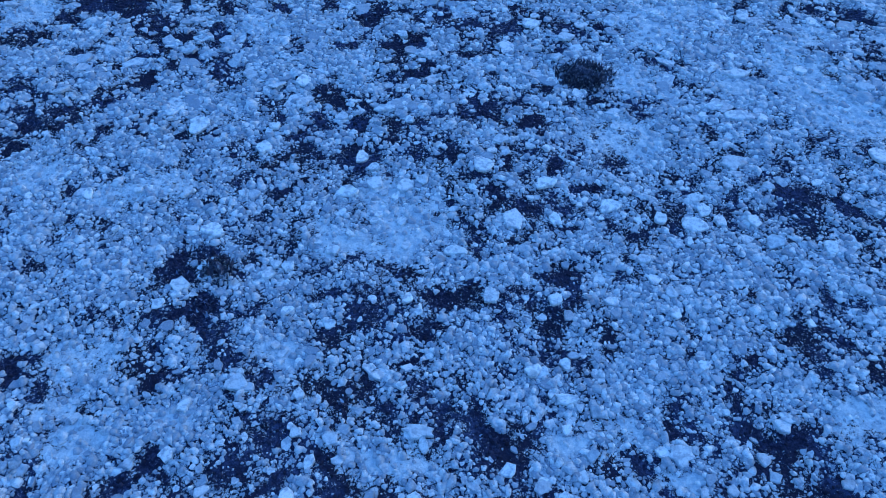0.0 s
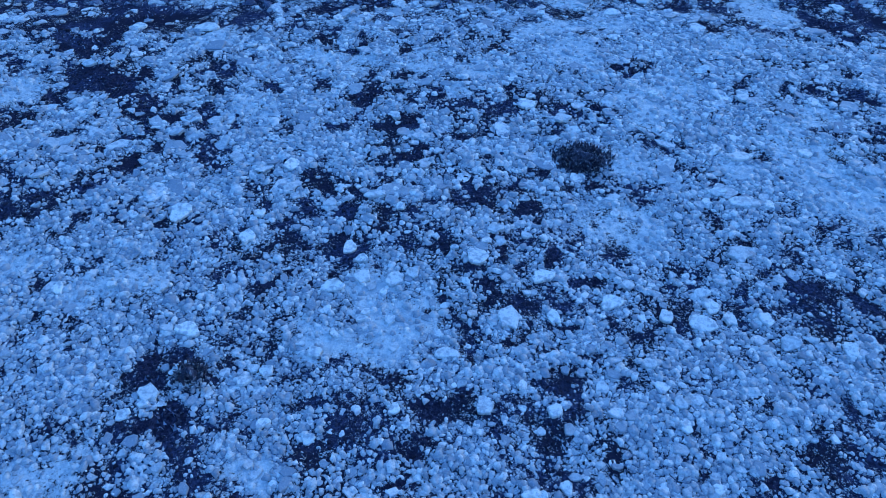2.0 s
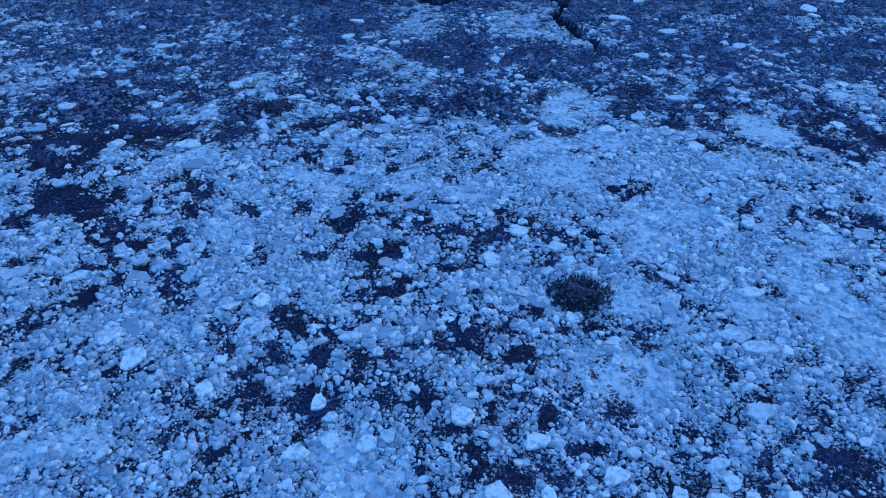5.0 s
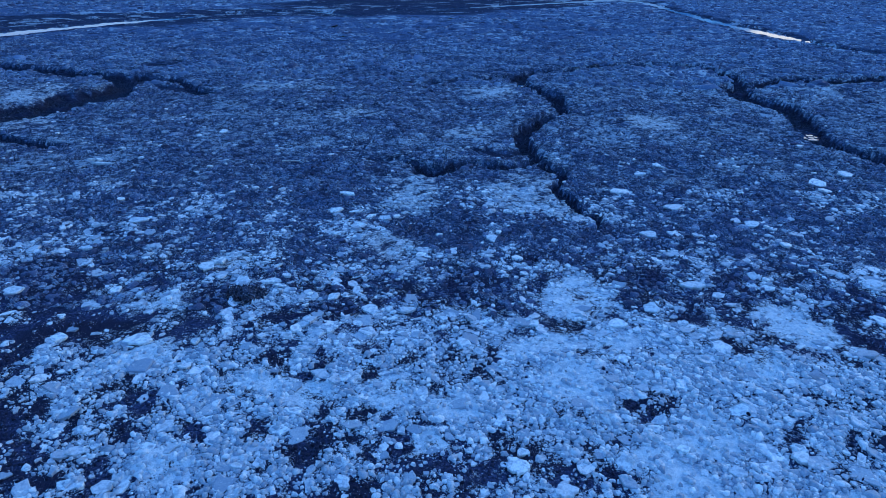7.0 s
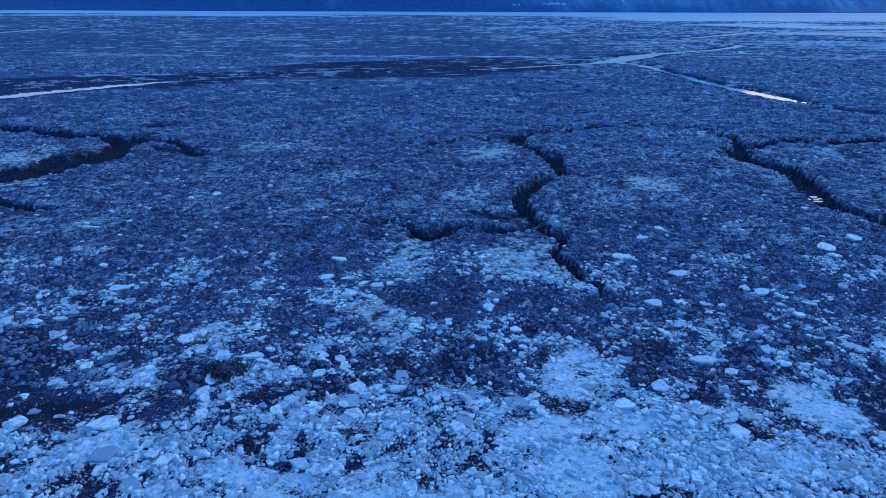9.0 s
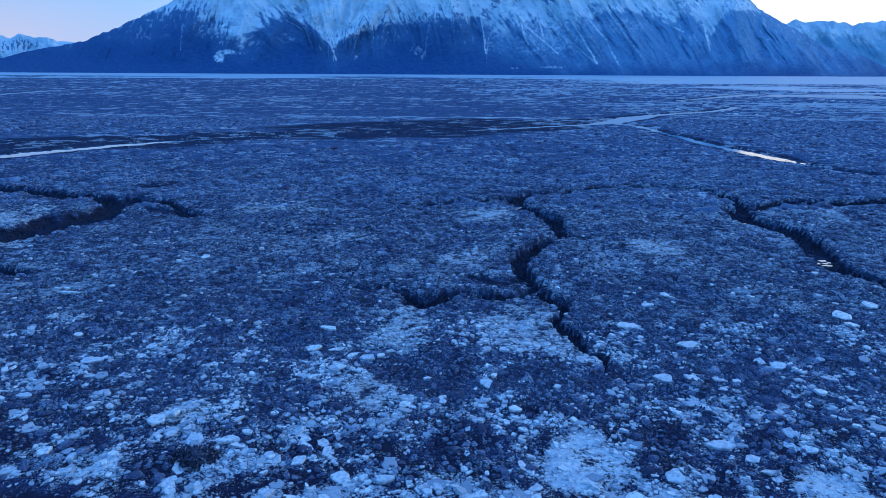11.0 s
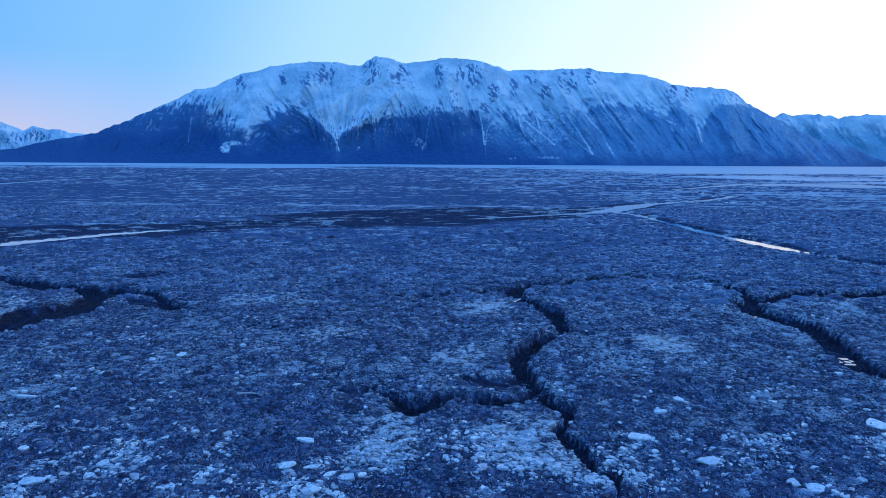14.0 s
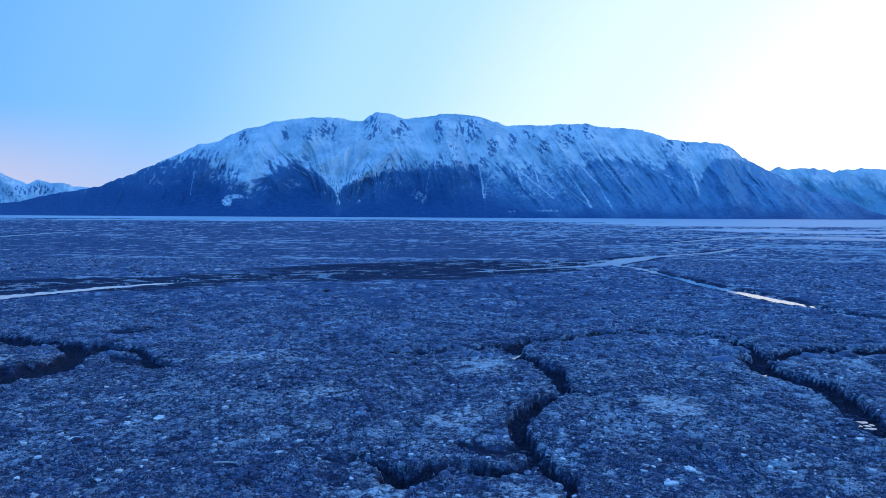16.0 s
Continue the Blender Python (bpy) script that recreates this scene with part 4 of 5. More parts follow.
def build_range(name, ridge, y_foot, y_ridge, z_foot, seed, cols, rows, tree, lean, label, spurs=(), chutes=(), glades_haze=(), crags=(), rough=1.0, mat=None):
    """A mountainside between its foot and its ridge line, as seen across the bay: spurs and gullies stand out from it by hundreds of metres."""
    rx, rz = np.array([p[0] for p in ridge], float), np.array([p[1] for p in ridge], float)
    a = np.linspace(rx[0], rx[-1], cols)
    top = np.interp(a, rx, rz)
    top = top + ((fbm(a / 60, a * 0, 3, seed) - 0.5) * 12 + (fbm(a / 17, a * 0 + 4, 2, seed) - 0.5) * 8) * smooth(80, 250, top)
    v = np.linspace(0, 1, rows)
    A, V = np.meshgrid(a, v)
    R = z_foot + (top[None, :] - z_foot) * V
    cx = 784 + (A + 116.6) / 3.794
    cy = 300 - (R - 354.7 - 0.012 * (cx - 784)) / 3.775
    # the fall line slants; fall stays the same all the way down a gully
    fall = cx - np.interp(cx, [p[0] for p in lean], [p[1] for p in lean]) * (cy - 240)
    n1 = fbm(cx / 34, cy / 24, 4, seed + 3) - 0.5
    n2 = fbm(fall / 7, cy / 22, 4, seed + 5) - 0.5
    n3 = fbm(cx / 3.4, cy / 2.8, 3, seed + 7) - 0.5
    wx, wy = cx + 9 * n1 + 5 * n2, cy + 8 * n1
    crest = np.zeros(A.shape)
    for pts, w in spurs:
        q, _ = line_distance(wx, wy, [(x, y, 0) for x, y in pts])
        crest = np.maximum(crest, 1 - np.minimum(q / w, 1))
    rib1 = 1 - np.abs(2 * fbm((fall + 14 * n1) / 30, cy / 150, 2, seed + 11) - 1)
    rib2 = 1 - np.abs(2 * fbm((fall + 10 * n1) / 11, cy / 90, 3, seed + 13) - 1)
    amp = np.clip(np.sin(np.pi * np.clip(V, 0.02, 0.98)) * 1.6, 0, 1) * (0.25 + 0.75 * smooth(0.08, 0.45, V))
    Y = y_foot + (y_ridge - y_foot) * V ** 0.85 - amp * rough * (100 * crest + 75 * (rib1 - 0.5) + 52 * (rib2 - 0.5) + 26 * n2 + 8 * n3)
    X, Z = A * Y / 4400, 19 + (R - 19) * Y / 4400
    # snow above the tree line, forest below it, with clearings, a painted haze patch and snow chutes
    T = np.interp(cx, [p[0] for p in tree], [p[1] for p in tree])
    S = np.interp(cx, [p[0] for p in tree], [p[2] for p in tree])
    above = T - cy
    snow = smooth(-1, 1, (above + S * (1.2 * n1 + 2.0 * n2 + 0.8 * n3)) / (1.35 * S))
    patch = smooth(0.50, 0.72, fbm(fall / 3.5 + 3, cy / 9, 4, seed + 17))
    snow = np.maximum(snow, 0.50 * patch * smooth(-75, -4, above + 50 * n1))
    scrub = smooth(0.44, 0.66, fbm(fall / 2.6 + 3, cy / 7, 4, seed + 19)) * smooth(34, 6, np.abs(above - 8) + 24 * n1)
    snow = snow * (1 - 0.62 * scrub * smooth(-12, 4, above))
    for pts, w, amount in chutes:
        q, _ = line_distance(cx + 5 * n2 + 3 * n3, cy, [(x, y, w) for x, y in pts])
        snow = np.maximum(snow, 0.85 * amount * (1 - smooth(w * 0.15, w * 0.85, q + 3 * n3)))
    for x, y, gx, gy, amount in glades_haze:
        snow = np.maximum(snow, amount * np.exp(-((((cx - x) / gx) ** 2 + ((cy - y) / gy) ** 2) ** 2)) * (0.75 + 1.6 * n3 + 0.9 * n2))
    rock = np.zeros(A.shape)
    for x, y, gx, gy in crags:
        q = np.exp(-(((cx - x) / gx) ** 2 + ((cy - y) / gy) ** 2))
        rock = np.maximum(rock, q * smooth(0.46, 0.62, fbm(fall / 3.2 + 8, cy / 6, 4, seed + 29)))
    ledge = smooth(0.56, 0.66, fbm(cx / 4, cy / 3.4, 4, seed + 31)) * smooth(0.35, 0.75, crest + 0.25 * rib1)
    rock = np.clip(np.maximum(rock, 0.26 * ledge), 0, 0.9)
    # haze painted in, paler towards the sunset end; frost only near the tree line
    frost_or_haze = np.clip(smooth(770, 1080, cx + 60 * n1) * (0.95 + 1.6 * n2 + 0.8 * n3) * smooth(395, 345, cy + 30 * n1) + 0.35 * smooth(-60, 0, above + 40 * n1), 0, 1)
    X, Y, Z = (np.concatenate([g, e], 0) for g, e in ((X, X[-1:] * 1.05), (Y, Y[-1:] * 1.05), (Z, Z[-1:] - 120)))
    at = {k: np.concatenate([g, g[-1:]], 0) for k, g in (("snow", snow), ("rock", rock), ("frost_or_haze", frost_or_haze))}
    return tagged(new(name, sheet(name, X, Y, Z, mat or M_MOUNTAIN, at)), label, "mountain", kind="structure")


RIDGE = [(-3400, 90), (-3139, 116), (-3020, 125), (-2901, 156), (-2743, 187), (-2547, 214), (-2429, 241), (-2350, 275), (-2232, 317), (-2153, 355), (-2075, 378),
         (-1996, 419), (-1879, 461), (-1781, 513), (-1647, 532), (-1569, 573), (-1454, 621), (-1359, 636), (-1263, 670), (-1111, 685), (-998, 699), (-809, 696),
         (-734, 678), (-659, 674), (-621, 704), (-565, 736), (-471, 722), (-378, 693), (-247, 700), (-172, 708), (-135, 722), (52, 719), (164, 697),
         (238, 668), (313, 646), (684, 654), (832, 658), (943, 636), (1165, 622), (1239, 604)]
RIDGE += [(1332, 579), (1388, 550), (1535, 543), (1719, 532), (1794, 500), (1871, 442), (1946, 398), (2041, 351), (2135, 307), (2249, 245),
          (2324, 216), (2472, 187), (2585, 151), (2699, 96), (2803, 63), (2950, 45)]


# tree line on the chart of the mountain: along, down, and how ragged it is
TREELINE = [(-80, 300, 8), (270, 288, 6), (300, 283, 8), (330, 280, 10), (350, 285, 14), (385, 296, 18), (410, 318, 22), (440, 332, 18), (462, 316, 14), (478, 302, 10),
            (500, 300, 9), (520, 294, 8), (540, 297, 6), (555, 302, 4), (590, 334, 5), (598, 346, 6), (606, 330, 5), (640, 318, 6), (690, 303, 6), (720, 300, 8),
            (760, 300, 8), (790, 294, 8), (820, 292, 10)]
TREELINE += [(850, 300, 14), (880, 308, 20), (930, 312, 26), (990, 306, 26), (1030, 288, 14), (1050, 282, 7), (1100, 285, 6), (1140, 292, 7), (1165, 300, 9), (1190, 292, 8),
             (1212, 300, 6), (1234, 326, 6), (1248, 292, 6), (1265, 281, 5), (1300, 283, 5), (1325, 286, 6), (1345, 296, 6), (1600, 310, 6)]
LEAN = [(0, -0.5), (300, -0.4), (420, -0.2), (470, 0.5), (545, 0.9), (600, 0.0), (650, -0.8), (668, 0.0), (690, 0.7), (760, 0.35), (840, 0.25), (890, 0.6), (960, 0.75), (1180, 0.75), (1300, 0.7), (1500, 0.9)]
SPURS = [([(440, 228), (455, 262), (432, 320)], 38), ([(440, 228), (395, 262), (350, 285)], 30), ([(560, 208), (545, 245), (520, 285), (545, 300), (590, 345)], 34),
         ([(665, 198), (640, 232), (612, 268), (565, 292)], 40), ([(665, 198), (690, 222), (725, 262), (765, 292), (780, 370)], 40), ([(700, 262), (655, 300), (605, 335)], 26),
         ([(780, 204), (790, 252), (803, 285), (770, 370)], 36), ([(850, 209), (880, 252), (925, 312), (960, 375)], 32)]
SPURS += [([(940, 222), (985, 267), (1030, 327), (1050, 378)], 32),
         ([(1040, 220), (1050, 262), (1105, 327), (1135, 380)], 34), ([(1170, 242), (1187, 287), (1212, 334)], 28), ([(1262, 255), (1270, 287), (1292, 372)], 32),
         ([(1300, 264), (1350, 312), (1400, 362)], 34), ([(345, 258), (350, 287), (320, 352)], 30), ([(500, 296), (480, 350)], 26)]
CHUTES = [([(845, 255), (850, 310), (857, 350)], 3.0, 0.8), ([(893, 262), (910, 290), (927, 335)], 2.8, 0.9), ([(915, 240), (938, 285), (955, 330)], 2.6, 0.8),
          ([(955, 250), (1000, 300), (1045, 366)], 3.2, 0.9), ([(880, 240), (915, 300), (978, 350)], 3.0, 0.8), ([(1005, 270), (1060, 330), (1085, 372)], 2.8, 0.75)]
CHUTES += [([(1050, 272), (1090, 320), (1120, 355)], 2.4, 0.7), ([(1200, 256), (1214, 290), (1234, 345)], 3.4, 0.9), ([(1150, 298), (1187, 316)], 2.4, 0.75), ([(990, 325), (1046, 368)], 2.6, 0.6),
          ([(560, 300), (592, 338), (600, 362)], 3.5, 0.8), ([(340, 300), (333, 345)], 2.2, 0.5), ([(705, 300), (700, 335)], 2.0, 0.5), ([(760, 305), (752, 350)], 2.2, 0.5), ([(860, 325), (858, 365)], 2.2, 0.6)]
# clearings in the forest; the one at (280, 324) is haze painted as pale ground
GLADES_HAZE = [(398, 358, 10, 9, 0.95), (412, 349, 24, 5, 0.75), (292, 296, 20, 3.5, 0.55), (440, 318, 26, 26, 0.5), (375, 312, 22, 16, 0.42), (280, 324, 22, 4, 0.34), (975, 373, 26, 3, 0.6),
          (908, 375, 10, 4, 0.5), (635, 357, 6, 6, 0.45), (745, 345, 20, 22, 0.38), (520, 325, 20, 16, 0.36), (1025, 326, 12, 8, 0.5), (1080, 305, 60, 16, 0.42), (965, 335, 90, 26, 0.42),
          (1325, 326, 14, 6, 0.34), (180, 357, 12, 3, 0.3), (960, 300, 80, 26, 0.55), (870, 330, 26, 26, 0.40)]
CRAGS = [(580, 228, 24, 20), (545, 240, 10, 12), (505, 235, 8, 12), (660, 228, 16, 26), (708, 228, 16, 18), (775, 232, 9, 22), (800, 268, 8, 12), (828, 232, 24, 22), (905, 252, 8, 18), (935, 238, 10, 14),
         (1000, 240, 18, 20), (1040, 234, 12, 14), (960, 262, 12, 16), (1175, 258, 12, 16), (870, 262, 12, 16), (428, 245, 10, 16), (1210, 262, 10, 14)]
build_range("mountain", RIDGE, 3500, 4400, 22, 3, 1240, 150, TREELINE, LEAN, "long snow-capped mountain with dark forest on its lower slopes", SPURS, CHUTES, GLADES_HAZE, CRAGS)
LEFT = [chart(*p) for p in ((-150, 290), (-60, 304), (-25, 300), (0, 313), (22, 321), (36, 326), (46, 321), (55, 318), (70, 322), (84, 325), (98, 324), (120, 330), (165, 334), (230, 345))]
RIGHT = [chart(*p) for p in ((1310, 318), (1352, 304), (1370, 295), (1385, 300), (1410, 297), (1430, 298), (1440, 301), (1450, 299), (1465, 306), (1475, 302), (1500, 301), (1512, 298), (1530, 300), (1570, 300), (1640, 304), (1760, 296))]
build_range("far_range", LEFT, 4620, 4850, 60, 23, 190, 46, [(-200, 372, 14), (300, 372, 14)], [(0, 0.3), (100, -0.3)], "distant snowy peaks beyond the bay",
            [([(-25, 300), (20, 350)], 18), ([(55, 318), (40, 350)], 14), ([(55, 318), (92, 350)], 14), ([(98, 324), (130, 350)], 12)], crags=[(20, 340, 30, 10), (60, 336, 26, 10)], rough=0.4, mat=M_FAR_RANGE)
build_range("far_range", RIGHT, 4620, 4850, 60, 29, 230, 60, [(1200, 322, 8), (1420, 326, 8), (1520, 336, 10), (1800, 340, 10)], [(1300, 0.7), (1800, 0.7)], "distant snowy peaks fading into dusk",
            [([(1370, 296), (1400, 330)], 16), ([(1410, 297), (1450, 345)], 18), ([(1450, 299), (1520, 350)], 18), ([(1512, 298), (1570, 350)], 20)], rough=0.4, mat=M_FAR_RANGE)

# ---------------------------------------------------------------- ice


def rubble_mesh(name, x, y, z, size, mat, rng, n=7, rings=2, flat=0.22, cap=0.12, rounded=False):
    """Many separate chunks of ice in one mesh."""
    N = len(x)
    ang = (np.arange(n) / n * 2 * np.pi)[None, :] + rng.uniform(-0.28, 0.28, (N, n)) + rng.uniform(0, 6.3, (N, 1))
    rad = size[:, None] * 0.55 * rng.uniform(0.60, 1.25, (N, n))
    asp = rng.uniform(0.62, 1.0, (N, 1))
    turn = rng.uniform(0, np.pi, (N, 1))
    ex, ey = rad * np.cos(ang), rad * np.sin(ang) * asp
    dx, dy = ex * np.cos(turn) - ey * np.sin(turn), ex * np.sin(turn) + ey * np.cos(turn)
    h = np.minimum(size * flat * rng.uniform(0.5, 1.3, N), cap)[:, None]
    tx, ty = rng.normal(0, 0.13, (N, 1)), rng.normal(0, 0.13, (N, 1))
    levels = [(0.84, 1.0), (1.0, 0.72), (0.97, -0.9)] if rings == 2 else [(0.76, 1.0), (1.0, -0.5)]
    out = []
    for s, f in levels:
        px, py = dx * s, dy * s
        out.append(np.stack([x[:, None] + px, y[:, None] + py, z[:, None] + h * f + tx * px + ty * py], -1))
    V = np.concatenate(out, 1)
    per = n * len(levels)
    i = np.arange(n)
    j = (i + 1) % n
    faces = [i]
    for lv in range(len(levels) - 1):
        o = lv * n
        faces += [np.array([o + n + a, o + n + b, o + b, o + a]) for a, b in zip(i, j)]
    one = np.concatenate(faces)
    sizes = np.tile([len(f) for f in faces], N)
    loops = (one[None, :] + (np.arange(N) * per)[:, None]).reshape(-1)
    return mesh_from(name, V.reshape(-1, 3), loops, sizes, mat, None, rounded)


def scatter(rng, count, y0, y1, half, power=1.0):
    y = y0 + (y1 - y0) * rng.random(count) ** power
    x = rng.uniform(-1, 1, count) * (half + 0.72 * (y + 1))
    return x, y


def packed(rng, y0, y1, cell):
    """Places that fill the ground evenly, one to a cell."""
    half = 0.72 * math.hypot(y1 + 1, 19) + 2
    gx, gy = np.meshgrid(np.arange(-half, half, cell), np.arange(y0, y1, cell * 0.92))
    gx = gx + (np.arange(gx.shape[0]) % 2)[:, None] * cell * 0.5
    x, y = gx.ravel() + rng.normal(0, cell * 0.34, gx.size), gy.ravel() + rng.normal(0, cell * 0.34, gx.size)
    keep = np.abs(x) < 0.72 * np.hypot(y + 1, 19) + 2
    return x[keep], y[keep]


def build_rubble():
    rng = np.random.default_rng(4)
    for lab, y0, y1, cell, th in (("crust of fist-sized lumps of broken ice frozen together", 5, 22, 0.16, 0.47),
                                  ("crust of small ice lumps with dark gaps between them", 22, 40, 0.205, 0.49),
                                  ("ragged crust of ice lumps thinning out over dark grass", 40, 66, 0.28, 0.59)):
        x, y = packed(rng, y0, y1, cell)
        c, flat = cover_at(x, y)
        z, wet = ground_height(x, y)
        c = c + 0.75 * (fbm(x / 0.6, y / 0.6, 2, 23) - 0.5) + rng.normal(0, 0.05, len(x))
        keep = (c > th) & (wet < 0.1) & (flat * 0.8 < rng.random(len(x)))
        low = ~keep & (wet < 0.1) & (flat < 0.2) & (rng.random(len(x)) < 0.5) & (y < 40)
        if low.any():
            size = cell * rng.uniform(0.5, 1.1, low.sum())
            tagged(new("peat_lumps", rubble_mesh("peat_lumps", x[low], y[low], z[low], size, M_PEAT, rng, 5, 1, 0.30, 0.12, True)), "dark frozen peat lumps lying in the gaps of the ice", "peat", kind="stuff")
        x, y, z, c = x[keep], y[keep], z[keep], c[keep]
        size = cell * (0.62 + 0.6 * smooth(th, th + 0.25, c)) * np.exp(rng.normal(0, 0.34, len(x)))
        z = z + 0.03 * (fbm(x / 0.7, y / 0.7, 2, 19) - 0.5)
        tagged(new("ice_rubble", rubble_mesh("ice_rubble", x, y, z, size, M_ICE, rng, 6, 1, 0.30 if y1 < 50 else 0.17, 0.12, y1 < 50)), lab, "ice", kind="stuff")
    for lab, count, y0, y1, lo, hi, n, rings, th in (
            ("rounded chunks of broken ice lying close together", 6500, 5, 64, 0.22, 0.50, 7, 2, 0.45),
            ("broad flat ice slabs frozen together side by side", 2000, 24, 60, 0.40, 1.05, 8, 2, 0.50),
            ("scattered ice chunks on dark frozen grass", 4200, 40, 112, 0.16, 0.60, 6, 2, 0.40),
            ("pale scattered ice blocks stranded on the outer flats", 300, 360, 900, 0.8, 4.2, 7, 2, 0.0)):
        x, y = scatter(rng, count, y0, y1, 12)
        if y0 > 100:
            x = np.abs(x) * 0.7 + 0.20 * y
        c, flat = cover_at(x, y)
        z, wet = ground_height(x, y)
        keep = (c + rng.normal(0, 0.10, count) > th) & (wet < 0.1) & (flat * 0.75 < rng.random(count))
        x, y, z = x[keep], y[keep], z[keep]
        size = lo + (hi - lo) * rng.random(len(x)) ** (1.7 if n == 8 else 2.4)
        tagged(new("ice_rubble", rubble_mesh("ice_rubble", x, y, z, size, M_ICE if y0 < 100 else M_SLAB, rng, n, rings, 0.09 if n == 8 else 0.22, 0.12 if y0 < 100 else 0.5)), lab, "ice", kind="stuff")


build_rubble()


def build_sods():
    rng = np.random.default_rng(6)
    for lab, y0, y1, cell in (("small frosted sods of frozen sedge", 44, 76, 0.36), ("frosted sods and clods of the frozen marsh", 76, 118, 0.52)):
        x, y = packed(rng, y0, y1, cell)
        z, wet = ground_height(x, y)
        c, flat = cover_at(x, y)
        clump = fbm(x / 1.3, y / 1.3, 3, 27)
        keep = (wet < 0.25) & (flat < 0.3) & (c + 0.5 * (clump - 0.5) < 0.56) & (rng.random(len(x)) < 0.75)
        x, y, z = x[keep], y[keep], z[keep]
        size = cell * np.exp(rng.normal(-0.15, 0.4, len(x)))
        tagged(new("sedge_sods", rubble_mesh("sedge_sods", x, y, z, size, M_SOD, rng, 5, 1, 0.22, 0.16, True)), lab, "grass", kind="stuff")


build_sods()


def build_clumps():
    """Snow-capped clumps of sedge out on the flats."""
    rng = np.random.default_rng(16)
    for y0, y1, cell in ((112, 175, 0.85), (175, 320, 1.7)):
        x, y = packed(rng, y0, y1, cell)
        z, wet = ground_height(x, y)
        c, flat = cover_at(x, y)
        keep = (wet < 0.02) & (c + 0.6 * (fbm(x / 4, y / 4, 2, 33) - 0.5) + rng.normal(0, 0.08, len(x)) > 0.60)
        x, y, z = x[keep], y[keep], z[keep]
        size = cell * np.exp(rng.normal(-0.15, 0.4, len(x)))
        tagged(new("snowy_clumps", rubble_mesh("snowy_clumps", x, y, z, size, M_CLUMP, rng, 5, 1, 0.20, 0.40, True)), "snow-capped clumps of sedge out on the tidal flats", "grass", kind="stuff")


build_clumps()


# larger slabs that lie on top: x, y, length, breadth
SLABS_A = [
    (6.1, 7.6, 0.8, 0.7), (-4.6, 7.9, 0.6, 0.5), (-5.7, 8.1, 0.4, 0.4), (-1.9, 8.2, 1.0, 0.5), (-5.8, 9.4, 0.4, 0.5),
    (2.8, 9.4, 0.8, 0.4), (-7.9, 9.8, 0.8, 0.7), (1.8, 10.4, 0.6, 0.5), (7.5, 10.7, 0.4, 0.4), (2.9, 10.7, 0.4, 0.5),
    (-2.5, 13.3, 0.4, 0.5), (0.5, 13.5, 0.6, 0.8), (-10.9, 13.8, 0.8, 0.7), (13.9, 13.8, 0.8, 0.5), (-7.8, 14.4, 0.6, 0.4),
    (-7.1, 14.8, 0.6, 0.5), (6.3, 15.2, 0.6, 0.5), (-0.8, 15.6, 1.0, 0.5), (-5.5, 15.6, 0.6, 0.5), (13.6, 15.9, 0.6, 0.7),
    (11.6, 16.2, 0.8, 0.7), (-10.3, 16.5, 1.0, 0.7), (-11.1, 16.5, 0.6, 0.4), (8.7, 17.1, 1.2, 0.9),
]
SLABS_B = [
    (1.5, 17.3, 1.0, 1.1), (11.1, 17.3, 0.6, 0.7), (3.2, 17.4, 0.6, 0.7), (9.8, 17.4, 0.6, 0.7), (7.4, 17.4, 0.6, 0.7),
    (9.3, 18.0, 0.6, 0.8), (5.5, 18.1, 1.0, 0.7), (9.1, 18.7, 0.8, 0.5), (-5.3, 18.8, 1.0, 0.7), (-2.9, 19.2, 0.8, 0.9),
    (-4.2, 19.3, 0.8, 0.7), (3.0, 19.4, 1.0, 0.7), (-2.2, 19.5, 0.6, 0.7), (-4.3, 20.3, 0.6, 0.5), (0.4, 20.3, 1.0, 0.9),
    (11.2, 20.8, 1.0, 0.9), (-4.9, 21.0, 0.6, 0.8), (17.7, 21.2, 1.0, 1.3), (-9.3, 21.5, 0.8, 0.9), (1.2, 22.0, 0.8, 0.5),
    (-12.6, 23.0, 1.0, 1.3), (-9.1, 23.0, 0.6, 0.5), (-6.1, 23.8, 0.6, 0.7), (13.5, 23.9, 0.6, 0.7),
]
SLABS_C = [
    (12.5, 24.0, 1.2, 0.7), (12.2, 24.1, 1.2, 0.7), (-8.1, 24.7, 0.6, 0.7), (11.4, 24.7, 0.8, 0.5), (11.4, 24.8, 1.0, 0.5),
    (20.0, 25.2, 1.0, 1.1), (19.0, 26.2, 1.0, 0.7), (-8.3, 26.4, 0.8, 1.0), (13.2, 27.4, 1.4, 0.7), (16.5, 27.8, 0.8, 0.7),
    (4.3, 28.6, 0.6, 0.5), (4.9, 30.4, 0.8, 0.7), (5.0, 30.5, 1.0, 0.7), (3.3, 31.6, 0.8, 0.9), (3.2, 31.7, 1.0, 0.9),
    (12.0, 31.7, 0.8, 0.7), (3.5, 32.5, 0.6, 0.5), (14.9, 32.6, 0.8, 0.7), (10.2, 32.9, 0.6, 0.5), (-20.5, 40.5, 1.0, 0.9),
    (-16.2, 40.6, 1.6, 1.3), (-8.1, 41.9, 0.8, 1.0), (9.7, 43.1, 1.2, 0.9), (-2.2, 44.3, 1.0, 0.7),
]
